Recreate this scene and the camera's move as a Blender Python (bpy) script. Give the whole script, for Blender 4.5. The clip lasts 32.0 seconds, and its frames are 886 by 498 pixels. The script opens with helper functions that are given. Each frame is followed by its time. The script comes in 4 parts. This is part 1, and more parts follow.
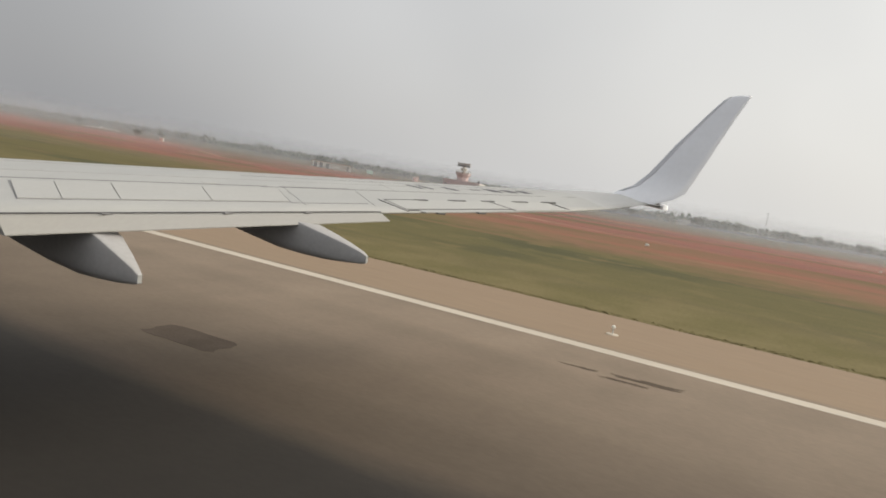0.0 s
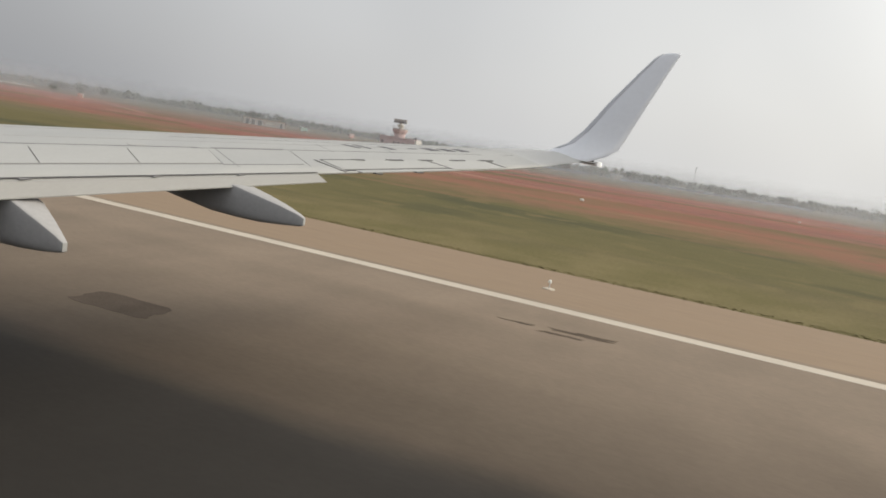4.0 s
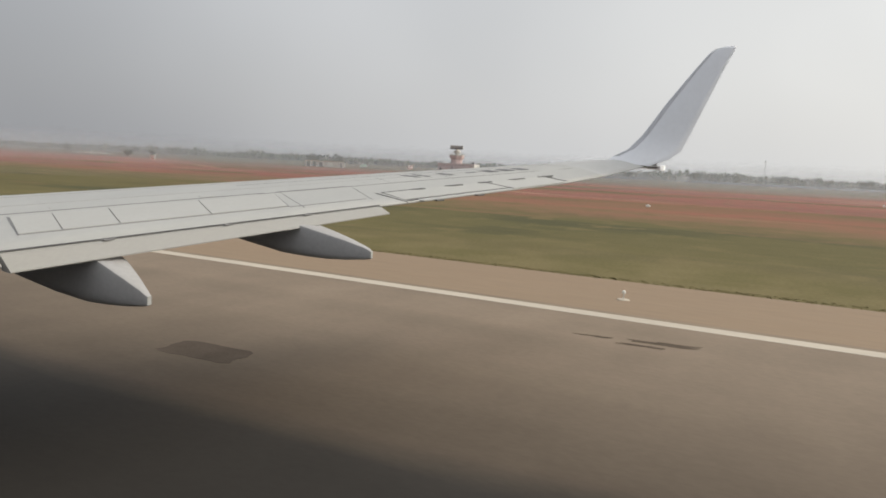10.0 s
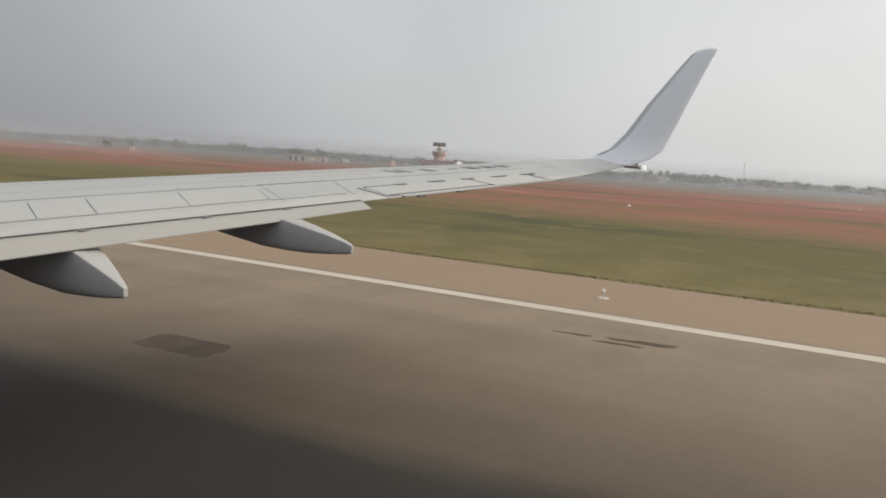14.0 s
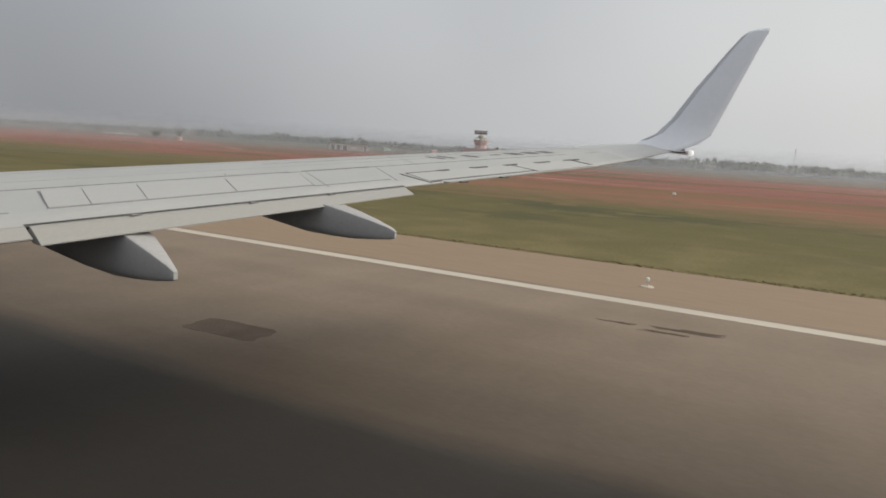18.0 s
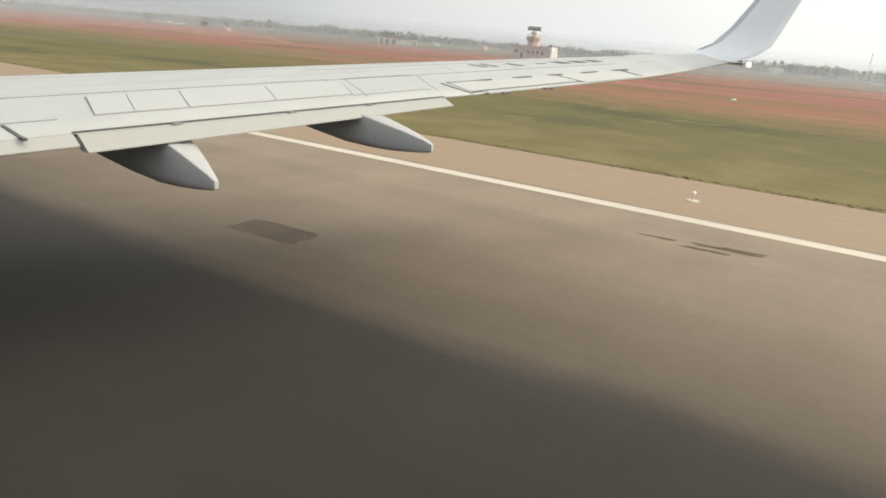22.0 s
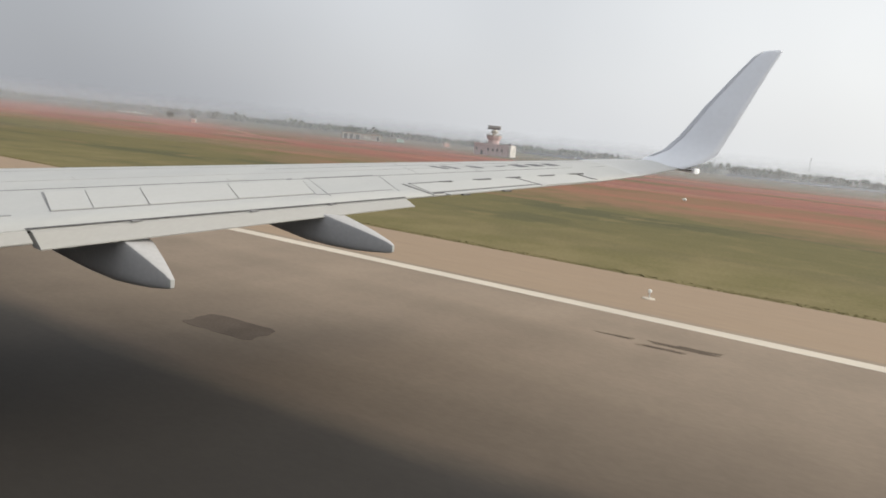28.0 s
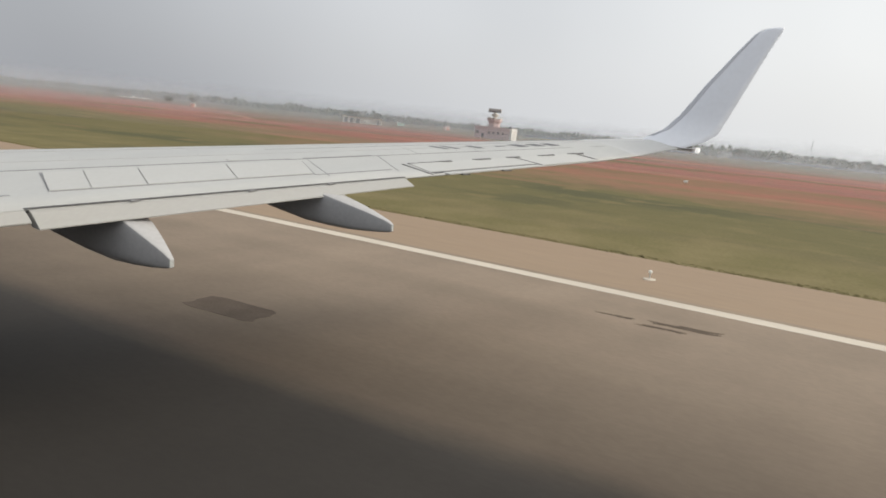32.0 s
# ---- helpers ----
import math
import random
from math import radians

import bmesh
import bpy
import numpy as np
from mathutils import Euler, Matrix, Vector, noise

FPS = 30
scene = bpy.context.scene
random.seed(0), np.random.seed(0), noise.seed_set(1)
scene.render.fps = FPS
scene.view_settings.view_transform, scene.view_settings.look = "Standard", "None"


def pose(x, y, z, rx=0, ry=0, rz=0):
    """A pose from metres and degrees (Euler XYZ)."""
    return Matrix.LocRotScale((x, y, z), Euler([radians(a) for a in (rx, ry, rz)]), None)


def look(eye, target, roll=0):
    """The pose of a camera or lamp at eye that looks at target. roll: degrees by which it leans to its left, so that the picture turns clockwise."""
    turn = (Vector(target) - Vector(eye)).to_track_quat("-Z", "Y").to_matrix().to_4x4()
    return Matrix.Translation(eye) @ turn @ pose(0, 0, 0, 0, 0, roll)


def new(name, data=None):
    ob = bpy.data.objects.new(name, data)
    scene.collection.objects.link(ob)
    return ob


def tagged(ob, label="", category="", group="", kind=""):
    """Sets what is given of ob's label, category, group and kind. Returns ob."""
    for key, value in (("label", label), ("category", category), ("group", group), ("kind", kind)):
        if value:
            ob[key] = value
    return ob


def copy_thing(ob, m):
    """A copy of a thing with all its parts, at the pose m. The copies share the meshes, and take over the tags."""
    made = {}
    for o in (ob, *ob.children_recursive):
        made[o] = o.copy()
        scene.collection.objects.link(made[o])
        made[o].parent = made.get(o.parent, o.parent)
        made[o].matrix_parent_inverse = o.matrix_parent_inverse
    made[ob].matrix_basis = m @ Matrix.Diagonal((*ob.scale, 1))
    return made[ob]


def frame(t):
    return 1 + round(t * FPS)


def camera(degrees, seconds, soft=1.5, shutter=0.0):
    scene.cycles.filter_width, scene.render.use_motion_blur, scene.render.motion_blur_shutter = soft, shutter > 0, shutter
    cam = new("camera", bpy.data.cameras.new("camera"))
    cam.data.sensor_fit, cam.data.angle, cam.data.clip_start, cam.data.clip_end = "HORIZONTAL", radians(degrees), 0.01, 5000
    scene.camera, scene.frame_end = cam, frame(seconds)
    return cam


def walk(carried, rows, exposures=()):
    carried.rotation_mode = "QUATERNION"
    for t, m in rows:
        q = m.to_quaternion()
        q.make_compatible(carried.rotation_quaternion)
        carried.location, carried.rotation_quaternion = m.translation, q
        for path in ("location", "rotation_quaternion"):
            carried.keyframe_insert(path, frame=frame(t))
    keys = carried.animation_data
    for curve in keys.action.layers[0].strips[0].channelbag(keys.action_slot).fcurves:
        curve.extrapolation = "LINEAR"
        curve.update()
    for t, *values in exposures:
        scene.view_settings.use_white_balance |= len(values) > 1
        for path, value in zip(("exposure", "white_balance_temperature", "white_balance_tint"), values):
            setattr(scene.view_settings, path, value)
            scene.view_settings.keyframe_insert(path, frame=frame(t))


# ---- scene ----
cam = camera(65.4, 32.0, soft=1.8)
PATH = [
    (0, (1.449, -0.006, 3.919), (10.329, 4.487, 2.943), 9.52),
    (0.5, (1.454, 0.000, 3.957), (10.524, 4.073, 2.892), 8.44),
    (1, (1.449, 0.003, 3.977), (10.453, 4.229, 2.942), 8.94),
    (1.5, (1.445, 0.001, 3.996), (10.594, 4.013, 3.545), 3.51),
    (2, (1.445, -0.001, 3.971), (10.715, 3.566, 2.808), 7.04),
    (2.5, (1.442, 0.003, 3.963), (10.775, 3.364, 2.695), 9.59),
    (3, (1.449, 0.006, 3.958), (10.697, 3.649, 2.860), 8.67),
    (3.5, (1.444, 0.004, 3.961), (10.680, 3.604, 2.648), 8.63),
    (5.5, (1.439, -0.004, 3.966), (10.641, 3.615, 2.469), 10.02),
    (6, (1.430, -0.004, 3.975), (10.574, 3.829, 2.678), 9.94),
    (6.5, (1.437, -0.012, 3.966), (10.543, 3.901, 2.633), 10.67),
    (7, (1.448, -0.018, 3.973), (10.540, 3.950, 2.716), 7.58),
    (7.5, (1.445, -0.013, 3.982), (10.388, 4.220, 2.535), 5.13),
    (8, (1.431, -0.005, 3.987), (10.577, 3.821, 2.681), 4.35),
    (8.5, (1.450, -0.007, 3.983), (10.469, 4.100, 2.644), 3.62),
    (9, (1.443, 0.001, 3.960), (10.543, 3.968, 2.755), 3.48),
    (9.5, (1.448, 0.001, 3.958), (10.375, 4.342, 2.751), 3.96),
    (10, (1.446, 0.005, 3.944), (10.295, 4.506, 2.744), 2.90),
    (10.5, (1.443, 0.002, 3.958), (10.419, 4.179, 2.550), 4.41),
    (11, (1.445, -0.005, 3.961), (10.405, 4.218, 2.593), 4.76),
    (11.5, (1.453, -0.010, 3.959), (10.430, 4.145, 2.493), 4.89),
    (12, (1.449, -0.006, 3.937), (10.190, 4.587, 2.357), 5.27),
    (12.5, (1.443, -0.004, 3.940), (10.398, 4.211, 2.513), 4.01),
    (13, (1.445, -0.006, 3.932), (10.417, 4.232, 2.689), 2.07),
    (13.5, (1.449, -0.003, 3.940), (10.264, 4.530, 2.622), 3.77),
    (14, (1.454, 0.000, 3.930), (10.419, 4.257, 2.701), 3.90),
    (14.5, (1.451, 0.008, 3.939), (10.309, 4.461, 2.633), 3.74),
    (16.5, (1.459, 0.012, 3.934), (10.311, 4.432, 2.485), 3.42),
    (17, (1.456, 0.023, 3.890), (10.184, 4.696, 2.479), 3.95),
    (17.5, (1.458, 0.024, 3.908), (10.178, 4.731, 2.565), 3.52),
    (18, (1.459, 0.026, 3.884), (10.135, 4.789, 2.453), 3.61),
    (18.5, (1.458, 0.014, 3.871), (10.004, 4.981, 2.353), 3.24),
    (19, (1.461, 0.012, 3.805), (10.393, 4.163, 2.077), 5.04),
    (19.5, (1.457, 0.001, 3.769), (9.995, 4.931, 2.101), 2.17),
    (20, (1.459, -0.003, 3.684), (9.791, 5.179, 1.754), 3.38),
    (20.5, (1.436, -0.073, 3.878), (9.836, 4.925, 1.763), 1.46),
    (21, (1.457, -0.110, 3.985), (9.794, 4.822, 1.503), 2.97),
    (21.5, (1.474, -0.112, 4.048), (9.637, 5.035, 1.430), 2.64),
    (22, (1.493, -0.097, 4.092), (9.615, 4.976, 1.212), 4.88),
    (22.5, (1.493, -0.093, 4.144), (9.509, 5.264, 1.490), 3.70),
    (23, (1.479, -0.090, 4.179), (9.766, 5.003, 1.859), 2.54),
    (23.5, (1.479, -0.091, 4.205), (9.717, 5.063, 1.842), 2.20),
    (24, (1.497, -0.098, 4.217), (9.708, 5.030, 1.710), 2.53),
    (24.5, (1.488, -0.101, 4.227), (9.637, 5.065, 1.601), 2.51),
    (26.5, (1.494, -0.127, 4.229), (9.669, 5.024, 1.654), 4.75),
    (27, (1.492, -0.090, 4.196), (10.036, 4.789, 2.406), 4.36),
    (27.5, (1.509, -0.082, 4.205), (10.131, 4.728, 2.616), 4.91),
    (28, (1.506, -0.084, 4.207), (10.114, 4.766, 2.663), 6.13),
    (28.5, (1.506, -0.079, 4.197), (10.268, 4.443, 2.527), 7.06),
    (29, (1.504, -0.088, 4.199), (10.091, 4.754, 2.519), 6.20),
    (29.5, (1.492, -0.106, 4.204), (10.151, 4.595, 2.493), 5.88),
    (30, (1.491, -0.107, 4.187), (10.073, 4.726, 2.458), 6.23),
    (30.5, (1.502, -0.106, 4.166), (10.235, 4.360, 2.219), 6.19),
    (31, (1.499, -0.115, 4.151), (10.146, 4.554, 2.296), 5.74),
    (31.5, (1.513, -0.122, 4.146), (10.155, 4.563, 2.312), 5.63),
    (32, (1.517, -0.113, 4.144), (10.094, 4.712, 2.371), 5.84),
]
EXPOSURES = [(0.0, 0.04, 6660, 10), (3.5, 0.03, 6560, 10), (9.0, 0.02, 6500, 10), (14.0, -0.03, 6480, 10), (17.0, -0.14, 6430, 10), (19.0, -0.16, 6400, 10), (20.0, 0.10, 6480, 9),
             (21.0, 0.46, 6620, 6), (22.5, 0.60, 6560, 7), (24.5, 0.55, 6420, 9), (27.0, 0.25, 6350, 10), (32.0, 0.23, 6380, 10)]
walk(cam, [(t, look(eye, target, roll)) for t, eye, target, roll in PATH], EXPOSURES)

# ---- sky and sun ----
# Hazy day: the sun stands veiled behind the right wing, the milky sky is brightest on that side.
SUN_TO = Vector((0.42, -0.72, 0.62)).normalized()
sun = new("sun", bpy.data.lights.new("sun", "SUN"))
sun.data.energy, sun.data.angle, sun.data.color = 1.5, radians(30), (1.0, 0.865, 0.68)
sun.rotation_euler = (-SUN_TO).to_track_quat("-Z", "Y").to_euler()

world = bpy.data.worlds.new("sky")
scene.world = world
world.use_nodes = True
wn, wl = world.node_tree.nodes, world.node_tree.links
wn.clear()


def wnode(kind, **sets):
    n = wn.new(kind)
    for key, value in sets.items():
        n.inputs[key].default_value = value
    return n


sky = wn.new("ShaderNodeTexSky")
sky.sky_type, sky.sun_disc = "NISHITA", False
sky.sun_elevation = math.asin(SUN_TO.z)
sky.sun_rotation = math.atan2(SUN_TO.x, SUN_TO.y)
sky.dust_density, sky.air_density = 6.0, 1.4
sky_bg = wn.new("ShaderNodeBackground")
sky_bg.inputs["Strength"].default_value = 0.07
wl.new(sky.outputs[0], sky_bg.inputs["Color"])
# the haze layer: pale, whiter towards the tail, greyer ahead, faint soft cloud
geo = wn.new("ShaderNodeTexCoord")
tail = wn.new("ShaderNodeVectorMath")
tail.operation = "DOT_PRODUCT"
tail.inputs[1].default_value = SUN_TO
wl.new(geo.outputs["Generated"], tail.inputs[0])
ramp = wn.new("ShaderNodeValToRGB")
ramp.color_ramp.interpolation = "EASE"
for k, (at, c) in enumerate(((0.0, 0.32), (0.30, 0.405), (0.56, 0.69), (0.76, 0.77), (1.0, 1.85))):
    stop = ramp.color_ramp.elements[k] if k < 2 else ramp.color_ramp.elements.new(at)
    stop.position, stop.color = at, (c * (0.962 + 0.05 * at), c * 1.0, c * (1.095 - 0.15 * at), 1)
half = wn.new("ShaderNodeMath")
half.operation = "MULTIPLY_ADD"
half.inputs[1].default_value, half.inputs[2].default_value = 0.5, 0.5
wl.new(tail.outputs["Value"], half.inputs[0])
wl.new(half.outputs[0], ramp.inputs[0])
cloud = wnode("ShaderNodeTexNoise", Scale=1.6, Detail=3.0, Roughness=0.45)
wl.new(geo.outputs["Generated"], cloud.inputs["Vector"])
cramp = wn.new("ShaderNodeMapRange")
cramp.inputs["From Min"].default_value, cramp.inputs["From Max"].default_value = 0.3, 0.75
cramp.inputs["To Min"].default_value, cramp.inputs["To Max"].default_value = 0.9, 1.1
wl.new(cloud.outputs["Fac"], cramp.inputs["Value"])
rise = wn.new("ShaderNodeSeparateXYZ")
wl.new(geo.outputs["Generated"], rise.inputs[0])
thin = wn.new("ShaderNodeMapRange")
thin.interpolation_type = "SMOOTHSTEP"
thin.inputs["From Min"].default_value, thin.inputs["From Max"].default_value = 0.04, 0.42
wl.new(rise.outputs[2], thin.inputs["Value"])
blue = wn.new("ShaderNodeMix")
blue.data_type, blue.blend_type = "RGBA", "MULTIPLY"
blue.inputs[7].default_value = (0.985, 1.0, 1.02, 1)
wl.new(thin.outputs[0], blue.inputs[0])
wl.new(ramp.outputs[0], blue.inputs[6])
haze_bg = wn.new("ShaderNodeBackground")
wl.new(blue.outputs[2], haze_bg.inputs["Color"])
wl.new(cramp.outputs[0], haze_bg.inputs["Strength"])
mix = wn.new("ShaderNodeMixShader")
mix.inputs[0].default_value = 0.86
wl.new(sky_bg.outputs[0], mix.inputs[1])
wl.new(haze_bg.outputs[0], mix.inputs[2])
wout = wn.new("ShaderNodeOutputWorld")
wl.new(mix.outputs[0], wout.inputs["Surface"])


# ---- materials ----
def material(name, color, rough=0.6, metal=0.0, var=0.12, scale=3.0, stretch=(1, 1, 1), fine=40.0, bump=0.0, color2=None, split=0.5, soft=0.15, spec=0.5):
    """A surface with colour variation at two scales, in object space metres."""
    m = bpy.data.materials.new(name)
    m.use_nodes = True
    n, l = m.node_tree.nodes, m.node_tree.links
    b = n["Principled BSDF"]
    b.inputs["Roughness"].default_value, b.inputs["Metallic"].default_value = rough, metal
    b.inputs["Specular IOR Level"].default_value = spec
    co = n.new("ShaderNodeTexCoord")
    mp = n.new("ShaderNodeMapping")
    mp.inputs["Scale"].default_value = stretch
    l.new(co.outputs["Object"], mp.inputs["Vector"])
    big = n.new("ShaderNodeTexNoise")
    big.inputs["Scale"].default_value, big.inputs["Detail"].default_value = scale, 5.0
    l.new(mp.outputs[0], big.inputs["Vector"])
    small = n.new("ShaderNodeTexNoise")
    small.inputs["Scale"].default_value, small.inputs["Detail"].default_value = fine, 3.0
    l.new(mp.outputs[0], small.inputs["Vector"])
    base = n.new("ShaderNodeMix")
    base.data_type = "RGBA"
    base.inputs[6].default_value = (*color, 1)
    base.inputs[7].default_value = (*(color2 or color), 1)
    step = n.new("ShaderNodeMapRange")
    step.inputs["From Min"].default_value, step.inputs["From Max"].default_value = split - soft, split + soft
    l.new(big.outputs["Fac"], step.inputs["Value"])
    l.new(step.outputs[0], base.inputs[0])
    total = n.new("ShaderNodeMath")
    total.operation = "ADD"
    l.new(big.outputs["Fac"], total.inputs[0])
    l.new(small.outputs["Fac"], total.inputs[1])
    gain = n.new("ShaderNodeMapRange")
    gain.inputs["From Min"].default_value, gain.inputs["From Max"].default_value = 0.6, 1.4
    gain.inputs["To Min"].default_value, gain.inputs["To Max"].default_value = 1 - var, 1 + var
    l.new(total.outputs[0], gain.inputs["Value"])
    tint = n.new("ShaderNodeMix")
    tint.data_type, tint.blend_type = "RGBA", "MULTIPLY"
    tint.inputs[0].default_value = 1.0
    l.new(base.outputs[2], tint.inputs[6])
    l.new(gain.outputs[0], tint.inputs[7])
    l.new(tint.outputs[2], b.inputs["Base Color"])
    if bump:
        bp = n.new("ShaderNodeBump")
        bp.inputs["Strength"].default_value, bp.inputs["Distance"].default_value = bump, 0.02
        l.new(small.outputs["Fac"], bp.inputs["Height"])
        l.new(bp.outputs[0], b.inputs["Normal"])
    return m


WING = material("wing_paint", (0.425, 0.43, 0.42), rough=0.45, var=0.045, scale=0.9, stretch=(1, 2.5, 1), fine=14, color2=(0.385, 0.39, 0.385))
PANEL = material("panel_paint", (0.43, 0.432, 0.42), rough=0.45, var=0.045, scale=1.3, fine=18)
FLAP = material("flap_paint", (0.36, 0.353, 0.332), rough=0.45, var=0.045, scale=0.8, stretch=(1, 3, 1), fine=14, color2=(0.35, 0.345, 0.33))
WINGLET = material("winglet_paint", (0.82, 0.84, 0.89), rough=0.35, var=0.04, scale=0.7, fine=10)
EDGE = material("bare_metal_edge", (0.56, 0.57, 0.61), rough=0.4, metal=0.2, var=0.06)
FAIRING = material("fairing_paint", (0.42, 0.415, 0.415), rough=0.5, var=0.10, scale=1.5, fine=20, color2=(0.365, 0.36, 0.36))
SEAM = material("seam_shadow", (0.24, 0.24, 0.245), rough=0.7, var=0.15)
# Wing paint made paler: brighter light on the upturned tip, put in the colour.
TIP = material("lit_wing_tip_paint", (0.47, 0.475, 0.475), rough=0.4, var=0.05, scale=0.7, fine=10)
GAP = material("dark_gap", (0.10, 0.10, 0.10), rough=0.8, var=0.2)
MARK = material("registration_grey", (0.10, 0.10, 0.11), rough=0.6, var=0.1)
FUSE = material("fuselage_paint", (0.28, 0.28, 0.30), rough=0.35, var=0.05, scale=0.4)
LAMP = material("lamp_lens", (0.85, 0.86, 0.85), rough=0.15, var=0.03)
LAMP.node_tree.nodes["Principled BSDF"].inputs["Emission Color"].default_value = (1.0, 0.98, 0.94, 1)
LAMP.node_tree.nodes["Principled BSDF"].inputs["Emission Strength"].default_value = 0.45
SHOULDER = material("shoulder_asphalt", (0.278, 0.200, 0.132), rough=0.9, var=0.12, scale=0.8, stretch=(1.0, 0.06, 1), fine=12, bump=0.15, color2=(0.256, 0.186, 0.124))
PAINT = material("runway_paint", (0.56, 0.50, 0.415), rough=0.75, var=0.10, scale=1.2, stretch=(1, 0.3, 1), fine=16, color2=(0.47, 0.42, 0.35))
SCRAPE = material("scrape_mark", (0.100, 0.079, 0.061), rough=0.95, var=0.3, scale=2.0, fine=20, spec=0.1)
TAR = material("tar_patch", (0.104, 0.083, 0.066), rough=0.95, var=0.25, scale=1.5, fine=25, spec=0.1)
LEAF = material("tree_leaves", (0.095, 0.112, 0.068), rough=0.8, var=0.4, scale=0.6, fine=4, color2=(0.12, 0.13, 0.085))
BARK = material("tree_bark", (0.13, 0.11, 0.09), rough=0.9, var=0.25)
WALL = material("pink_plaster", (0.56, 0.44, 0.42), rough=0.8, var=0.08, scale=0.3)
WALLW = material("white_plaster", (0.56, 0.53, 0.48), rough=0.8, var=0.08, scale=0.3)
ROOFW = material("white_sheet_roof", (0.75, 0.74, 0.70), rough=0.6, var=0.06)
DARK = material("dark_opening", (0.05, 0.05, 0.055), rough=0.5, var=0.1)
STEEL = material("painted_steel", (0.55, 0.54, 0.52), rough=0.5, metal=0.2, var=0.08)
CHECK = material("orange_paint", (0.55, 0.16, 0.07), rough=0.7, var=0.1)
PATHM = material("concrete_path", (0.46, 0.36, 0.25), rough=0.9, var=0.12, scale=0.2)
SOILM = material("bare_orange_soil", (0.27, 0.135, 0.085), rough=0.95, var=0.2, scale=0.2, fine=3)
SIGN = material("pale_green_sign", (0.58, 0.74, 0.66), rough=0.5, var=0.06)
TYRE = material("tyre_rubber", (0.03, 0.03, 0.03), rough=0.85, var=0.2, scale=4.0, fine=30)
SOLAR = material("solar_glass", (0.035, 0.045, 0.07), rough=0.25, var=0.1)
GRASS = material("grass_blades", (0.17, 0.145, 0.07), rough=0.85, var=0.2, scale=0.25, fine=3, color2=(0.20, 0.165, 0.08))


def ground_material():
    """Grass near the runway giving way to bare laterite, in long streaks along the runway, and scrub far off."""
    m = bpy.data.materials.new("airfield_ground")
    m.use_nodes = True
    n, l = m.node_tree.nodes, m.node_tree.links
    b = n["Principled BSDF"]
    b.inputs["Roughness"].default_value = 0.95
    b.inputs["Specular IOR Level"].default_value = 0.1
    co = n.new("ShaderNodeTexCoord")

    def noise_at(scale, stretch, detail=6.0):
        mp = n.new("ShaderNodeMapping")
        mp.inputs["Scale"].default_value = stretch
        l.new(co.outputs["Object"], mp.inputs["Vector"])
        t = n.new("ShaderNodeTexNoise")
        t.inputs["Scale"].default_value, t.inputs["Detail"].default_value = scale, detail
        l.new(mp.outputs[0], t.inputs["Vector"])
        return t.outputs["Fac"]

    def blend(fac, a, c):
        k = n.new("ShaderNodeMix")
        k.data_type = "RGBA"
        l.new(fac, k.inputs[0])
        for slot, value in ((6, a), (7, c)):
            if isinstance(value, tuple):
                k.inputs[slot].default_value = (*value, 1)
            else:
                l.new(value, k.inputs[slot])
        return k.outputs[2]

    def ranged(value, lo, hi, a=0.0, c=1.0):
        r = n.new("ShaderNodeMapRange")
        for key, v in (("From Min", lo), ("From Max", hi), ("To Min", a), ("To Max", c)):
            r.inputs[key].default_value = v
        l.new(value, r.inputs["Value"])
        return r.outputs[0]

    def calc(op, a, c):
        k = n.new("ShaderNodeMath")
        k.operation = op
        for slot, v in ((0, a), (1, c)):
            if isinstance(v, float):
                k.inputs[slot].default_value = v
            else:
                l.new(v, k.inputs[slot])
        return k.outputs[0]

    xyz = n.new("ShaderNodeSeparateXYZ")
    l.new(co.outputs["Object"], xyz.inputs[0])
    far = xyz.outputs[0]
    streak = noise_at(0.05, (1.0, 0.22, 1))
    fine = noise_at(1.2, (1, 0.35, 1))
    grain = noise_at(6.0, (1, 1, 1), 3.0)
    patch = noise_at(0.10, (1.0, 0.45, 1.0))
    tuft = noise_at(0.42, (0.7, 0.8, 1.0), 8.0)
    clump = noise_at(0.035, (1.0, 0.40, 1.0), 9.0)
    green = blend(ranged(fine, 0.25, 0.75), (0.119, 0.106, 0.049), (0.136, 0.119, 0.055))
    deep = blend(ranged(patch, 0.50, 0.60), green, (0.086, 0.085, 0.044))
    straw = blend(ranged(tuft, 0.54, 0.68), deep, (0.152, 0.127, 0.060))
    bare = blend(ranged(noise_at(0.09, (1.0, 0.25, 1.0), 8.0), 0.60, 0.68), straw, (0.20, 0.125, 0.075))
    dry = blend(ranged(streak, 0.50, 0.72), bare, (0.18, 0.142, 0.072))
    lush = blend(ranged(tuft, 0.40, 0.65), (0.142, 0.124, 0.055), (0.180, 0.150, 0.074))
    red = blend(ranged(noise_at(0.03, (1, 0.2, 1)), 0.4, 0.62), (0.290, 0.118, 0.088), (0.205, 0.090, 0.073))
    pale = blend(ranged(noise_at(0.11, (1, 0.3, 1)), 0.57, 0.70), red, (0.34, 0.195, 0.135))
    weedy = blend(ranged(tuft, 0.52, 0.66), pale, (0.195, 0.120, 0.075))
    mixed = blend(ranged(clump, 0.53, 0.60), weedy, (0.126, 0.108, 0.056))
    scrub = blend(ranged(streak, 0.4, 0.6), (0.095, 0.105, 0.058), (0.15, 0.11, 0.075))
    edge = calc("ADD", far, ranged(noise_at(0.022, (1.0, 0.35, 1.0)), 0.3, 0.7, -26.0, 26.0))
    edge = calc("ADD", edge, ranged(patch, 0.3, 0.7, -14.0, 14.0))
    edge = calc("ADD", edge, ranged(tuft, 0.3, 0.7, -7.0, 7.0))
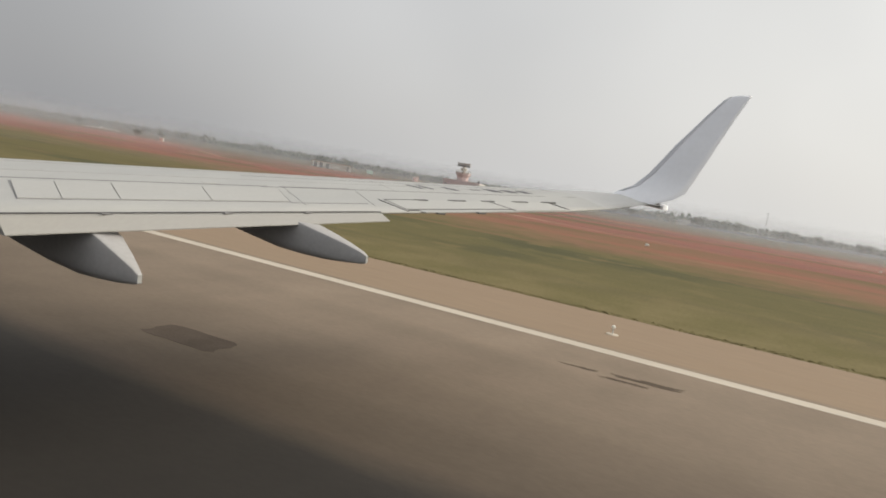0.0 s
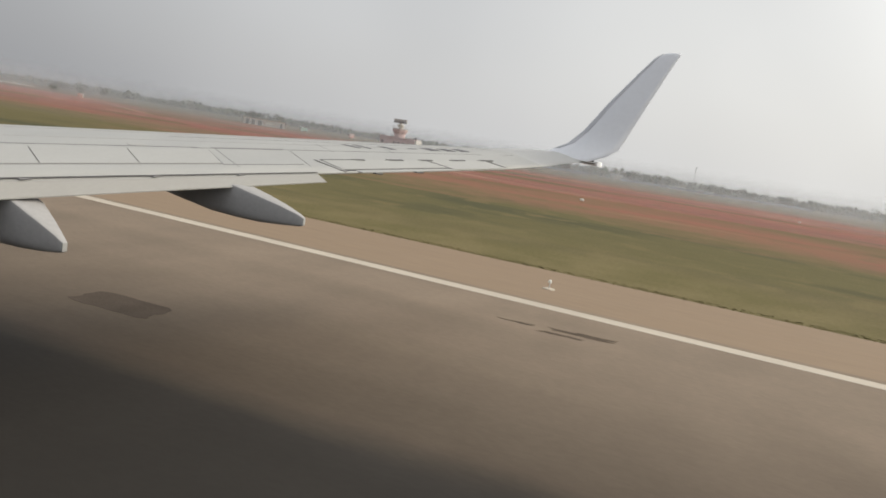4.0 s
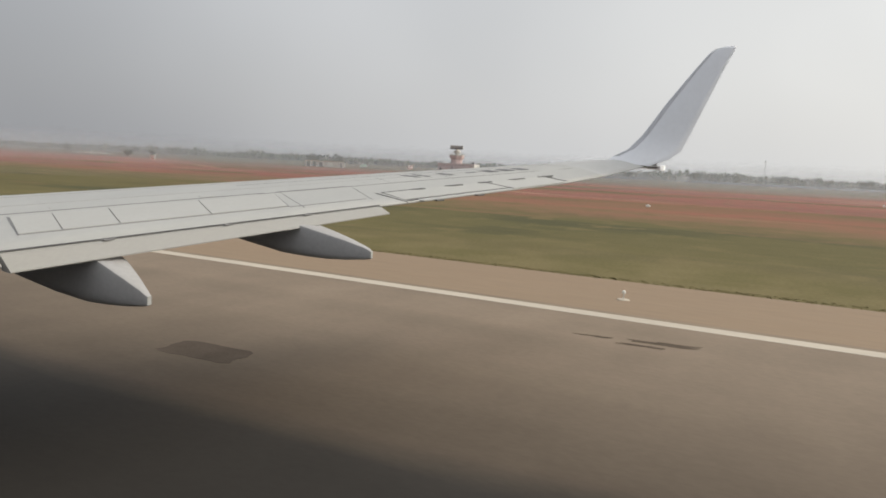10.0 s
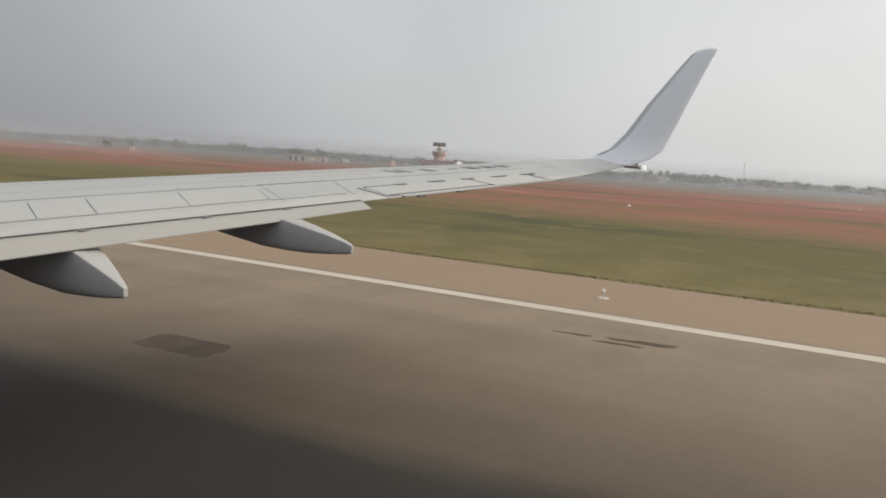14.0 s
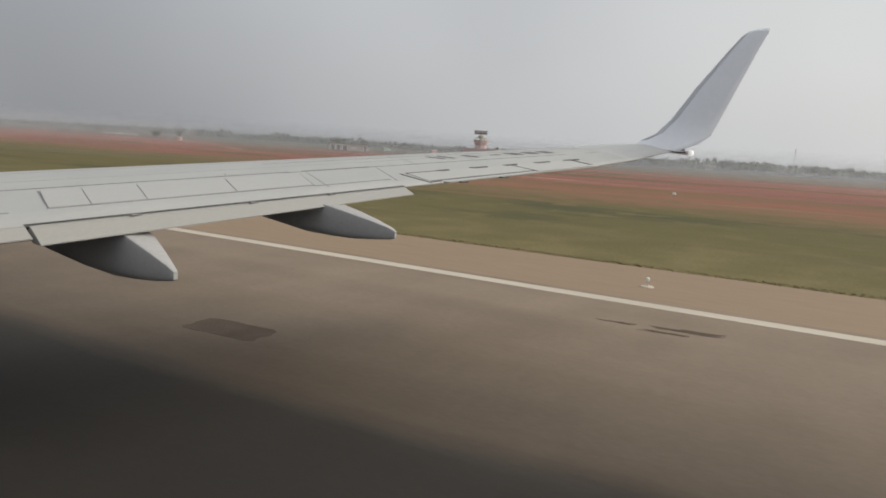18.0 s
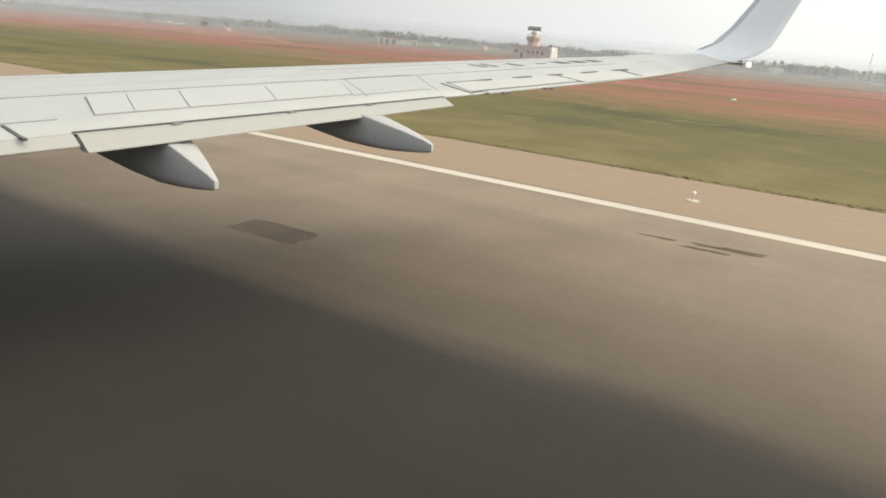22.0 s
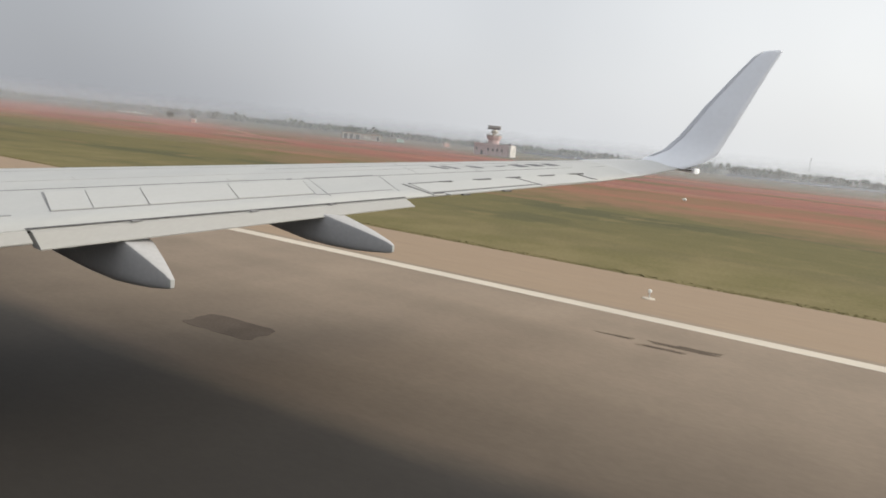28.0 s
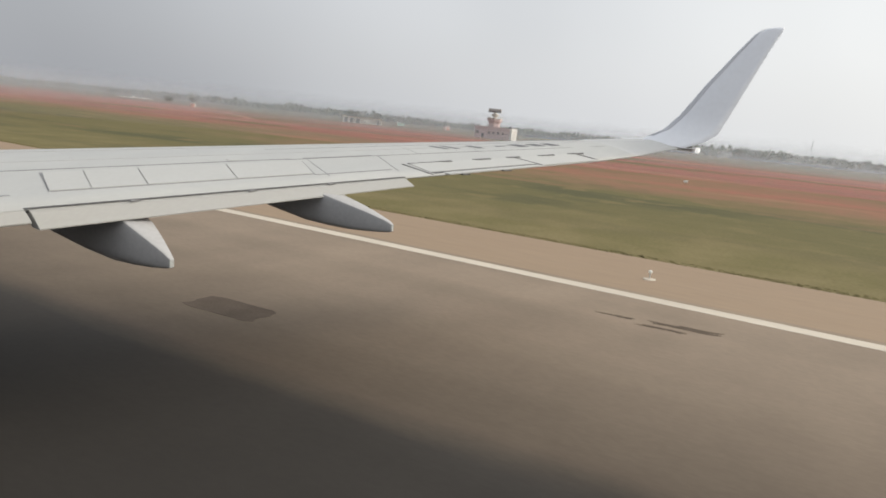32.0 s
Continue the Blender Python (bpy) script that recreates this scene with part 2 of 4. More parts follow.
    rim = blend(ranged(calc("ADD", far, ranged(patch, 0.3, 0.7, -7.0, 7.0)), 31.0, 43.0), lush, dry)
    soil = blend(ranged(edge, 62.0, 86.0), rim, (0.205, 0.132, 0.078))
    near = blend(ranged(edge, 76.0, 108.0), soil, mixed)
    whole = blend(ranged(edge, 220.0, 320.0), near, scrub)
    left = blend(ranged(far, -60.0, -30.0), green, whole)
    shade = n.new("ShaderNodeMix")
    shade.data_type, shade.blend_type = "RGBA", "MULTIPLY"
    shade.inputs[0].default_value = 1.0
    l.new(left, shade.inputs[6])
    l.new(ranged(grain, 0.3, 0.7, 0.9, 1.1), shade.inputs[7])
    l.new(shade.outputs[2], b.inputs["Base Color"])
    bp = n.new("ShaderNodeBump")
    bp.inputs["Strength"].default_value, bp.inputs["Distance"].default_value = 0.3, 0.10
    l.new(fine, bp.inputs["Height"])
    l.new(bp.outputs[0], b.inputs["Normal"])
    return m


GROUND = ground_material()


def runway_material():
    """Worn asphalt, tan towards the edge, near-black and greyer along the middle strip."""
    m = bpy.data.materials.new("runway_asphalt")
    m.use_nodes = True
    n, l = m.node_tree.nodes, m.node_tree.links
    b = n["Principled BSDF"]
    b.inputs["Roughness"].default_value = 0.9
    b.inputs["Specular IOR Level"].default_value = 0.25
    co = n.new("ShaderNodeTexCoord")
    xyz = n.new("ShaderNodeSeparateXYZ")
    l.new(co.outputs["Object"], xyz.inputs[0])

    def streaks(scale, stretch, detail):
        mp = n.new("ShaderNodeMapping")
        mp.inputs["Scale"].default_value = stretch
        l.new(co.outputs["Object"], mp.inputs["Vector"])
        t = n.new("ShaderNodeTexNoise")
        t.inputs["Scale"].default_value, t.inputs["Detail"].default_value = scale, detail
        l.new(mp.outputs[0], t.inputs["Vector"])
        return t.outputs["Fac"]

    wide = streaks(0.35, (1.0, 0.22, 1.0), 4.0)
    long = streaks(1.3, (1.0, 0.03, 1.0), 4.0)
    rubber = streaks(0.32, (1.0, 0.015, 1.0), 3.0)
    grain = streaks(11.0, (1.0, 0.5, 1.0), 4.0)
    blotch = streaks(0.45, (0.55, 1.0, 1.0), 6.0)
    stain = streaks(0.16, (1.0, 0.30, 1.0), 7.0)
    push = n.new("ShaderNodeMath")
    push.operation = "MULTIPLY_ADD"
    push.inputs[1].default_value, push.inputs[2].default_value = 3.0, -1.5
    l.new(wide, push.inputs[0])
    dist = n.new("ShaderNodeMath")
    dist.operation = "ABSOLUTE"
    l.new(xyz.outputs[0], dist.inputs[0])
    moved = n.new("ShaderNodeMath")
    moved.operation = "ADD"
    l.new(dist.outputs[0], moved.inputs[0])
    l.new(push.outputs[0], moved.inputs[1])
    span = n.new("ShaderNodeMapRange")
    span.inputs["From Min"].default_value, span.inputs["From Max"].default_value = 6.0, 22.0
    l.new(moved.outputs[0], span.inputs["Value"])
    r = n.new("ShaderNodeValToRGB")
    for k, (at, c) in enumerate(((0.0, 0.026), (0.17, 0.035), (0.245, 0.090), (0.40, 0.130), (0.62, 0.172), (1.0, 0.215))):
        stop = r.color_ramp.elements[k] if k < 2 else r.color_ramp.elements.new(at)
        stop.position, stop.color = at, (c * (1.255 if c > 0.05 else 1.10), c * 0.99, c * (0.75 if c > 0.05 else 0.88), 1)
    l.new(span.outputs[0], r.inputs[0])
    last = r.outputs[0]
    for value, lo, hi in ((long, 0.975, 1.025), (rubber, 0.90, 1.08), (blotch, 0.91, 1.09), (stain, 1.12, 0.86), (grain, 0.95, 1.05)):
        g = n.new("ShaderNodeMapRange")
        g.inputs["From Min"].default_value, g.inputs["From Max"].default_value = 0.3, 0.7
        g.inputs["To Min"].default_value, g.inputs["To Max"].default_value = lo, hi
        l.new(value, g.inputs["Value"])
        k = n.new("ShaderNodeMix")
        k.data_type, k.blend_type = "RGBA", "MULTIPLY"
        k.inputs[0].default_value = 1.0
        l.new(last, k.inputs[6])
        l.new(g.outputs[0], k.inputs[7])
        last = k.outputs[2]
    l.new(last, b.inputs["Base Color"])
    bp = n.new("ShaderNodeBump")
    bp.inputs["Strength"].default_value, bp.inputs["Distance"].default_value = 0.2, 0.01
    l.new(grain, bp.inputs["Height"])
    l.new(bp.outputs[0], b.inputs["Normal"])
    return m


def haze_material(density):
    """A faint veil of airborne dust: mostly clear, a little pale scattering that thins out upwards."""
    m = bpy.data.materials.new("dust_haze")
    m.use_nodes = True
    n, l = m.node_tree.nodes, m.node_tree.links
    n.remove(n["Principled BSDF"])
    co = n.new("ShaderNodeTexCoord")
    xyz = n.new("ShaderNodeSeparateXYZ")
    l.new(co.outputs["Generated"], xyz.inputs[0])
    fade = n.new("ShaderNodeMapRange")
    fade.interpolation_type = "SMOOTHSTEP"
    fade.inputs["From Min"].default_value, fade.inputs["From Max"].default_value = 0.15, 1.0
    fade.inputs["To Min"].default_value, fade.inputs["To Max"].default_value = density, 0.0
    l.new(xyz.outputs[2], fade.inputs["Value"])
    clear, dust, through_dust = n.new("ShaderNodeBsdfTransparent"), n.new("ShaderNodeBsdfDiffuse"), n.new("ShaderNodeBsdfTranslucent")
    for d in (dust, through_dust):
        d.inputs["Color"].default_value = (0.76, 0.80, 0.85, 1)
    both = n.new("ShaderNodeMixShader")
    both.inputs[0].default_value = 0.65
    l.new(dust.outputs[0], both.inputs[1])
    l.new(through_dust.outputs[0], both.inputs[2])
    k = n.new("ShaderNodeMixShader")
    l.new(fade.outputs[0], k.inputs[0])
    l.new(clear.outputs[0], k.inputs[1])
    l.new(both.outputs[0], k.inputs[2])
    l.new(k.outputs[0], n["Material Output"].inputs["Surface"])
    return m


RUNWAY = runway_material()


# ---- mesh helpers ----
def mesh_of(name, verts, faces, mat, smooth=False):
    me = bpy.data.meshes.new(name)
    me.from_pydata([tuple(v) for v in verts], [], [tuple(f) for f in faces])
    me.materials.append(mat)
    if smooth:
        me.polygons.foreach_set("use_smooth", [True] * len(me.polygons))
    me.update()
    return me


def part(name, bm, mat, parent=None, label="", smooth=False, at=None):
    """One mesh object from a bmesh or (verts, faces), under a thing or a part."""
    if isinstance(bm, tuple):
        me = mesh_of(name, bm[0], bm[1], mat, smooth)
    else:
        bmesh.ops.recalc_face_normals(bm, faces=bm.faces)
        me = bpy.data.meshes.new(name)
        bm.to_mesh(me)
        bm.free()
        me.materials.append(mat)
        if smooth:
            me.polygons.foreach_set("use_smooth", [True] * len(me.polygons))
    ob = new(name, me)
    if at is not None:
        ob.location = at
    if parent is not None:
        ob.parent = parent
    if label:
        tagged(ob, label)
    return ob


def thing(name, at=(0, 0, 0), label="", category="", group="", kind="", turn=0.0):
    ob = new(name)
    ob.empty_display_size = 0.2
    ob.location = at
    ob.rotation_euler = (0, 0, radians(turn))
    return tagged(ob, label, category, group, kind)


def box_bm(sx, sy, sz, at=(0, 0, 0), bevel=0.0, bm=None):
    """A box standing on at, bevelled."""
    own = bmesh.new()
    bmesh.ops.create_cube(own, size=1.0, matrix=Matrix.Translation((at[0], at[1], at[2] + sz / 2)) @ Matrix.Diagonal((sx, sy, sz, 1)))
    if bevel:
        bmesh.ops.bevel(own, geom=own.edges[:], offset=bevel, segments=1, affect="EDGES")
    if bm is None:
        return own
    me = bpy.data.meshes.new("tmp")
    own.to_mesh(me)
    own.free()
    bm.from_mesh(me)
    bpy.data.meshes.remove(me)
    return bm


def tube(rings, closed_ends=True):
    """Verts and faces of a skin over rings of equal count."""
    k = len(rings[0])
    verts = [v for r in rings for v in r]
    faces = []
    for a in range(len(rings) - 1):
        for i in range(k):
            j = (i + 1) % k
            faces.append((a * k + i, a * k + j, (a + 1) * k + j, (a + 1) * k + i))
    if closed_ends in (True, "start"):
        faces.append(tuple(reversed(range(k))))
    if closed_ends in (True, "end"):
        faces.append(tuple((len(rings) - 1) * k + i for i in range(k)))
    return verts, faces


def round_bm(profile, k=16, cx=0.0, cy=0.0, turn=0.0):
    """A turned shape from (height, radius) pairs."""
    return tube([[(cx + r * math.cos(turn + math.tau * i / k), cy + r * math.sin(turn + math.tau * i / k), z) for i in range(k)] for z, r in profile])


def lerp(x, pairs):
    return float(np.interp(x, [p[0] for p in pairs], [p[1] for p in pairs]))


# ---- ground, runway ----
side = 4800.0
ground = part("ground", ([(-side, -side, 0), (side, -side, 0), (side, side, 0), (-side, side, 0)], [(0, 1, 2, 3)]), GROUND)
tagged(ground, "flat airfield of green grass giving way to bare red earth", "ground", kind="structure")

RUN_Y0, RUN_Y1 = -900.0, 2600.0
RUN_X0, LINE_X0, LINE_X1, EDGE_X = -22.4, 20.04, 20.64, 27.1


def slab(x0, x1, y0, y1, top, bottom=-0.05):
    v = [(x0, y0, bottom), (x1, y0, bottom), (x1, y1, bottom), (x0, y1, bottom), (x0, y0, top), (x1, y0, top), (x1, y1, top), (x0, y1, top)]
    return v, [(3, 2, 1, 0), (4, 5, 6, 7), (0, 1, 5, 4), (1, 2, 6, 5), (2, 3, 7, 6), (3, 0, 4, 7)]


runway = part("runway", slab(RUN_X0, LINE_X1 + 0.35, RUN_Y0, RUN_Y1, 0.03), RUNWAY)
tagged(runway, "worn brown-grey asphalt runway with rubber streaks", "runway", kind="structure")
shoulder = part("shoulder", slab(LINE_X1 + 0.35, EDGE_X, RUN_Y0, RUN_Y1, 0.022), SHOULDER)
tagged(shoulder, "paler tan asphalt shoulder beside the runway", "shoulder", kind="structure")
edge_line = part("edge_marking", slab(LINE_X0, LINE_X1, RUN_Y0, RUN_Y1, 0.036, 0.03), PAINT)
tagged(edge_line, "worn off-white painted runway edge line", "road marking", kind="structure")

# ---- the aircraft ----
airliner = thing("airliner", label="pale grey jet airliner with an upswept wing tip", category="airplane")

GAP_Y = ((1.2, 8.3), (5.5, 7.12), (10.4, 5.68), (15.4, 4.22), (16.4, 3.66), (16.98, 3.0))
NOSE_Y = ((1.2, 13.27), (10.4, 8.45), (15.4, 5.84), (16.4, 5.25), (16.76, 4.65), (16.98, 3.98))
GAP_Z = ((1.2, 2.47), (5.5, 2.85), (10.4, 3.29), (15.4, 3.745), (16.4, 3.93), (16.98, 4.17))
CREST_Z = ((1.2, 2.71), (7.4, 3.29), (12.2, 3.74), (16.25, 4.105), (16.98, 4.27))
HUMP = ((0.0, 0.25), (0.012, 0.42), (0.04, 0.60), (0.09, 0.78), (0.17, 0.93), (0.30, 1.0), (0.42, 0.96), (0.54, 0.84), (0.65, 0.68), (0.76, 0.46), (0.87, 0.24), (1.0, 0.0))
BELLY = ((1.0, -0.10), (0.85, -0.22), (0.7, -0.38), (0.5, -0.52), (0.3, -0.52), (0.15, -0.36), (0.06, -0.12), (0.015, 0.10))


def skin(x, f, lift=0.0):
    """A point of the wing's upper face at span x and chord share f (0 ahead, 1 at the flap gap)."""
    y0, y1 = lerp(x, NOSE_Y), lerp(x, GAP_Y)
    z0, z1 = lerp(x, GAP_Z), lerp(x, CREST_Z)
    return Vector((x, y0 + (y1 - y0) * f, z0 + (z1 - z0) * lerp(f, HUMP) + lift))


def wing_ring(x):
    y0, y1 = lerp(x, NOSE_Y), lerp(x, GAP_Y)
    z0, z1 = lerp(x, GAP_Z), lerp(x, CREST_Z)
    return [(x, y0 + (y1 - y0) * f, z0 + (z1 - z0) * h) for f, h in HUMP + BELLY]


spans = [1.2 + 0.7 * i for i in range(22)] + [16.25]
wing = part("wing", tube([wing_ring(x) for x in spans], "start"), WING, airliner, "pale grey painted metal wing", smooth=True)

wing_tip = part("wing_tip", tube([wing_ring(x) for x in (16.25, 16.4, 16.58, 16.76, 16.87, 16.98)], False), TIP, wing, "wing tip skin with its brighter light in the colour", smooth=True)

# winglet: the section turns up out of the wing plane
TURN_UP = [  # x, z, nose y, tail y, lean of the section in degrees
    (16.93, 4.15, 4.02, 2.96, 28), (17.08, 4.32, 3.82, 2.58, 42), (17.21, 4.50, 3.52, 2.37, 56), (17.345, 4.84, 3.24, 2.24, 67),
    (17.43, 5.20, 3.02, 2.11, 73), (17.52, 5.53, 2.83, 1.99, 74), (17.64, 5.92, 2.57, 1.85, 74), (17.75, 6.31, 2.31, 1.71, 74),
    (17.85, 6.66, 2.06, 1.57, 74), (17.885, 6.77, 1.93, 1.53, 74), (17.90, 6.82, 1.74, 1.51, 74)]
SHAPE = ((0.0, 0.0), (0.02, 0.3), (0.08, 0.62), (0.14, 0.79), (0.2, 0.92), (0.35, 1.0), (0.6, 0.75), (0.85, 0.32), (1.0, 0.04))


def winglet_ring(x, z, y0, y1, lean, f0=0.0, f1=1.0, grow=1.0):
    n = Vector((-math.sin(radians(lean)), 0, math.cos(radians(lean))))
    thick = 0.055 * (y0 - y1) * grow
    fs = [(f, s) for f, s in SHAPE if f0 <= f <= f1]
    up = [Vector((x, y0 + (y1 - y0) * f, z)) + n * thick * s for f, s in fs]
    low = [Vector((x, y0 + (y1 - y0) * f, z)) - n * thick * s for f, s in reversed(fs[1:])]
    return up + low


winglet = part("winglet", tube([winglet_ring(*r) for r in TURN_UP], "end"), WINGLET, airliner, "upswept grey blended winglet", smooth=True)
part("leading_edge", tube([winglet_ring(*r, f1=0.14, grow=1.03) for r in TURN_UP[1:-1]]), EDGE, winglet, "darker metal leading edge strip", smooth=True)


light_pod = part("tip_light_pod", tube([[(17.31 + w * c, y, 4.13 + h * d) for c, d in ((-1, 0.6), (-0.7, 1), (0.7, 1), (1, 0.6), (1, -0.8), (0.6, -1), (-0.6, -1), (-1, -0.8))] for y, w, h in ((3.5, 0.01, 0.008), (3.15, 0.035, 0.022), (2.86, 0.05, 0.045), (2.78, 0.055, 0.055))]), WINGLET, airliner, "slim grey light fairing behind the wing tip")
part("lamp_glass", box_bm(0.12, 0.09, 0.115, (17.31, 2.735, 4.072), 0.02), LAMP, light_pod, "clear white position light")
for y0, y1, z in ((3.42, 2.86, 4.19), (3.2, 2.84, 4.135)):
    part("light_slot", tube([[(17.24, y0, z), (17.25, y0, z + 0.006), (17.25, y0, z - 0.006)], [(17.245, y1, z), (17.257, y1, z + 0.018), (17.257, y1, z - 0.018)]]), GAP, light_pod, "dark slot beside the light")


def plate(x0, x1, f0, f1, lift, thick=0.012, n=6, shear=0.0, outer=None):
    """A thin panel that follows the wing's upper face; shear moves its ahead edge inboard (outer: that of the outboard end)."""
    outer = shear if outer is None else outer
    top, low = [], []
    rows = 4
    for i in range(n + 1):
        for j in range(rows + 1):
            f = f0 + (f1 - f0) * j / rows
            x = x0 + (x1 - x0) * i / n - (shear + (outer - shear) * i / n) * (1 - j / rows)
            p = skin(x, f)
            top.append(p + Vector((0, 0, lift)))
            low.append(p + Vector((0, 0, lift - thick)))
    k = rows + 1
    v = top + low
    m = len(top)
    faces = []
    for i in range(n):
        for j in range(rows):
            a, b, c, d = i * k + j, (i + 1) * k + j, (i + 1) * k + j + 1, i * k + j + 1
            faces += [(a, d, c, b), (m + a, m + b, m + c, m + d)]
    for i in range(n):
        for j in (0, rows):
            a, b = i * k + j, (i + 1) * k + j
            faces.append((a, b, m + b, m + a) if j == 0 else (b, a, m + a, m + b))
    for j in range(rows):
        for i in (0, n):
            a, b = i * k + j, i * k + j + 1
            faces.append((b, a, m + a, m + b) if i == 0 else (a, b, m + b, m + a))
    return v, faces


# spoilers, each over its dark slot; the dividing gaps run square to the hinge line
SQUARE = -0.27
part("spoiler_slot", plate(5.974, 9.218, 0.664, 0.864, 0.004, 0.006, 24, SQUARE), SEAM, wing, "dark shadow gap round the spoilers")
for a, b in ((5.99, 6.40), (6.412, 7.0), (7.014, 8.093), (8.107, 9.19)):
    part("spoiler", plate(a, b, 0.672, 0.860, 0.014, 0.009, 8, SQUARE), PANEL, wing)
part("panel_gap", plate(9.60, 10.75, 0.620, 0.627, 0.005, 0.006, 8), SEAM, wing)
part("panel_gap", plate(1.6, 9.4, 0.622, 0.628, 0.005, 0.006, 10), SEAM, wing)
part("panel_gap", plate(1.6, 5.6, 0.869, 0.876, 0.005, 0.006, 10), SEAM, wing)
part("panel_gap", plate(9.2, 10.5, 0.869, 0.875, 0.005, 0.006, 10), SEAM, wing)
part("access_panel", plate(8.55, 8.75, 0.585, 0.61, 0.006, 0.006, 3), PANEL, wing)
for x in (11.6, 12.9):
    part("skin_joint", plate(x, x + 0.012, 0.12, 0.66, 0.003, 0.005, 1, SQUARE), SEAM, wing)

# outboard flap: a fore and an aft segment, drooped a little for take-off
def flap_strip(x0, x1, lead, drop0, drop1, back, thick, n=16, up=0.0):
    rings = []
    for i in range(n + 1):
        s = i / n
        x = x0 + (x1 - x0) * s
        y, z = lerp(x, GAP_Y) + lead, lerp(x, GAP_Z) + up
        d = drop0 + (drop1 - drop0) * s
        rings.append([(x, y, z - 0.01), (x, y - 0.25 * back, z - 0.18 * d), (x, y - back, z - d), (x, y - back, z - d - 0.012), (x, y - 0.35 * back, z - thick - 0.5 * d), (x, y + 0.05, z - thick)])
    return tube(rings)


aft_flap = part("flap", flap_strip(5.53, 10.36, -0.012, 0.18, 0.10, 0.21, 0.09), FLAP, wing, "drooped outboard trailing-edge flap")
part("flap_gap", flap_strip(5.53, 10.40, 0.03, 0.02, 0.02, 0.05, 0.04, up=-0.004), GAP, wing)
part("flap_gap", plate(5.5, 10.4, 0.9945, 1.004, 0.005, 0.008, 24), GAP, wing, "dark gap ahead of the flap")
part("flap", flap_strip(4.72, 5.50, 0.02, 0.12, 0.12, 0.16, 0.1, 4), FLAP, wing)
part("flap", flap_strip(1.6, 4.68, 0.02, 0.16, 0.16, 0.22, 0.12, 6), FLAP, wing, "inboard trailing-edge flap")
for x in (6.55, 7.95, 9.1):
    p = Vector((x, lerp(x, GAP_Y) - 0.03, lerp(x, GAP_Z) - 0.012))
    bm = box_bm(0.14, 0.035, 0.014, p, 0.004)
    part("flap_track_seal", bm, SEAM, aft_flap)

# aileron: main panel, a thin tab behind it, an outer section, hinge covers and the gaps between them
HINGE = 0.806
part("aileron_gap", plate(11.02, 15.33, HINGE - 0.008, 0.99, 0.003, 0.005, 24, 0.0, 0.27), GAP, wing, "dark gap round the aileron")
aileron = part("aileron", plate(11.01, 13.53, HINGE, 0.962, 0.011, 0.018, 14, 0.0, 0.25), PANEL, wing, "aileron panel hinged at the trailing edge")
part("aileron_tip", plate(13.61, 15.25, HINGE, 1.0, 0.011, 0.018, 10, 0.25, 0.27), PANEL, wing, "outer aileron section")
part("balance_tab", plate(11.22, 13.60, 0.982, 1.035, 0.007, 0.016, 14), PANEL, aileron, "thin tab behind the aileron")
part("hinge_line", plate(10.99, 11.74, HINGE - 0.007, HINGE + 0.004, 0.0125, 0.009, 6), GAP, aileron, "dark open hinge line")
for x, w in ((11.70, 0.16), (12.44, 0.30), (13.24, 0.24), (14.06, 0.34), (14.90, 0.36)):
    cover = plate(x, x + w, HINGE - 0.004, HINGE + 0.013, 0.020, 0.014, 2, 0.10, 0.0)
    part("hinge_cover", cover, GAP, aileron, "dark hinge bracket cover")
part("aileron_split", plate(13.55, 13.59, HINGE, 1.0, 0.0135, 0.008, 1, 0.25), GAP, aileron, "dark gap between the aileron sections")
for x, w in ((11.45, 0.24), (12.40, 0.30)):
    q = skin(x + w / 2, 1.02)
    part("tab_horn", box_bm(w, 0.07, 0.026, q + Vector((0, -0.02, -0.036)), 0.008), GAP, aileron, "dark tab horn under the trailing edge")
part("flap_bay_edge", plate(10.945, 10.968, 0.80, 1.0, 0.008, 0.02, 1, 0.07), GAP, wing)
part("skin_joint", plate(9.3, 16.1, 0.632, 0.6375, 0.004, 0.005, 24), SEAM, wing)
part("skin_joint", plate(9.5, 16.0, 0.40, 0.404, 0.003, 0.005, 20), SEAM, wing)
part("aileron_end_gap", plate(15.28, 15.32, HINGE - 0.02, 0.99, 0.0135, 0.012, 1, 0.29), GAP, wing, "dark gap at the aileron's outer end")
part("flap_split", plate(5.01, 5.045, 0.89, 1.03, 0.012, 0.03, 1, -0.05), GAP, wing, "dark gap between inner and outer flap")

# thin skin seams between the wing panels
for f in (0.18, 0.30, 0.50):
    part("skin_seam", plate(5.0, 16.2, f, f + 0.004, 0.0025, 0.004, 24), FAIRING, wing)
for x in (6.8, 8.3, 9.9, 11.2, 12.5, 13.8, 15.1):
    part("skin_seam", plate(x, x + 0.008, 0.10, 0.60, 0.0025, 0.004, 1, SQUARE * 1.6), FAIRING, wing)
for x in (9.35, 10.55):
    part("skin_seam", plate(x, x + 0.012, 0.64, 0.90, 0.003, 0.005, 1, SQUARE), SEAM, wing)
# lettering on the wing, as plain bars
for x, w, f0, f1, lean in ((12.36, 0.09, 0.45, 0.55, 0.12), (12.58, 0.09, 0.45, 0.55, 0.12), (13.08, 0.12, 0.47, 0.56, 0.12), (13.56, 0.22, 0.505, 0.525, 0.0),
                           (14.06, 0.24, 0.47, 0.56, 0.12), (14.48, 0.24, 0.47, 0.56, 0.12), (14.88, 0.24, 0.47, 0.56, 0.12)):
    part("wing_lettering", plate(x, x + w, f0, f1, 0.005, 0.004, 3, lean), MARK, wing, "dark grey bar of lettering on the wing")


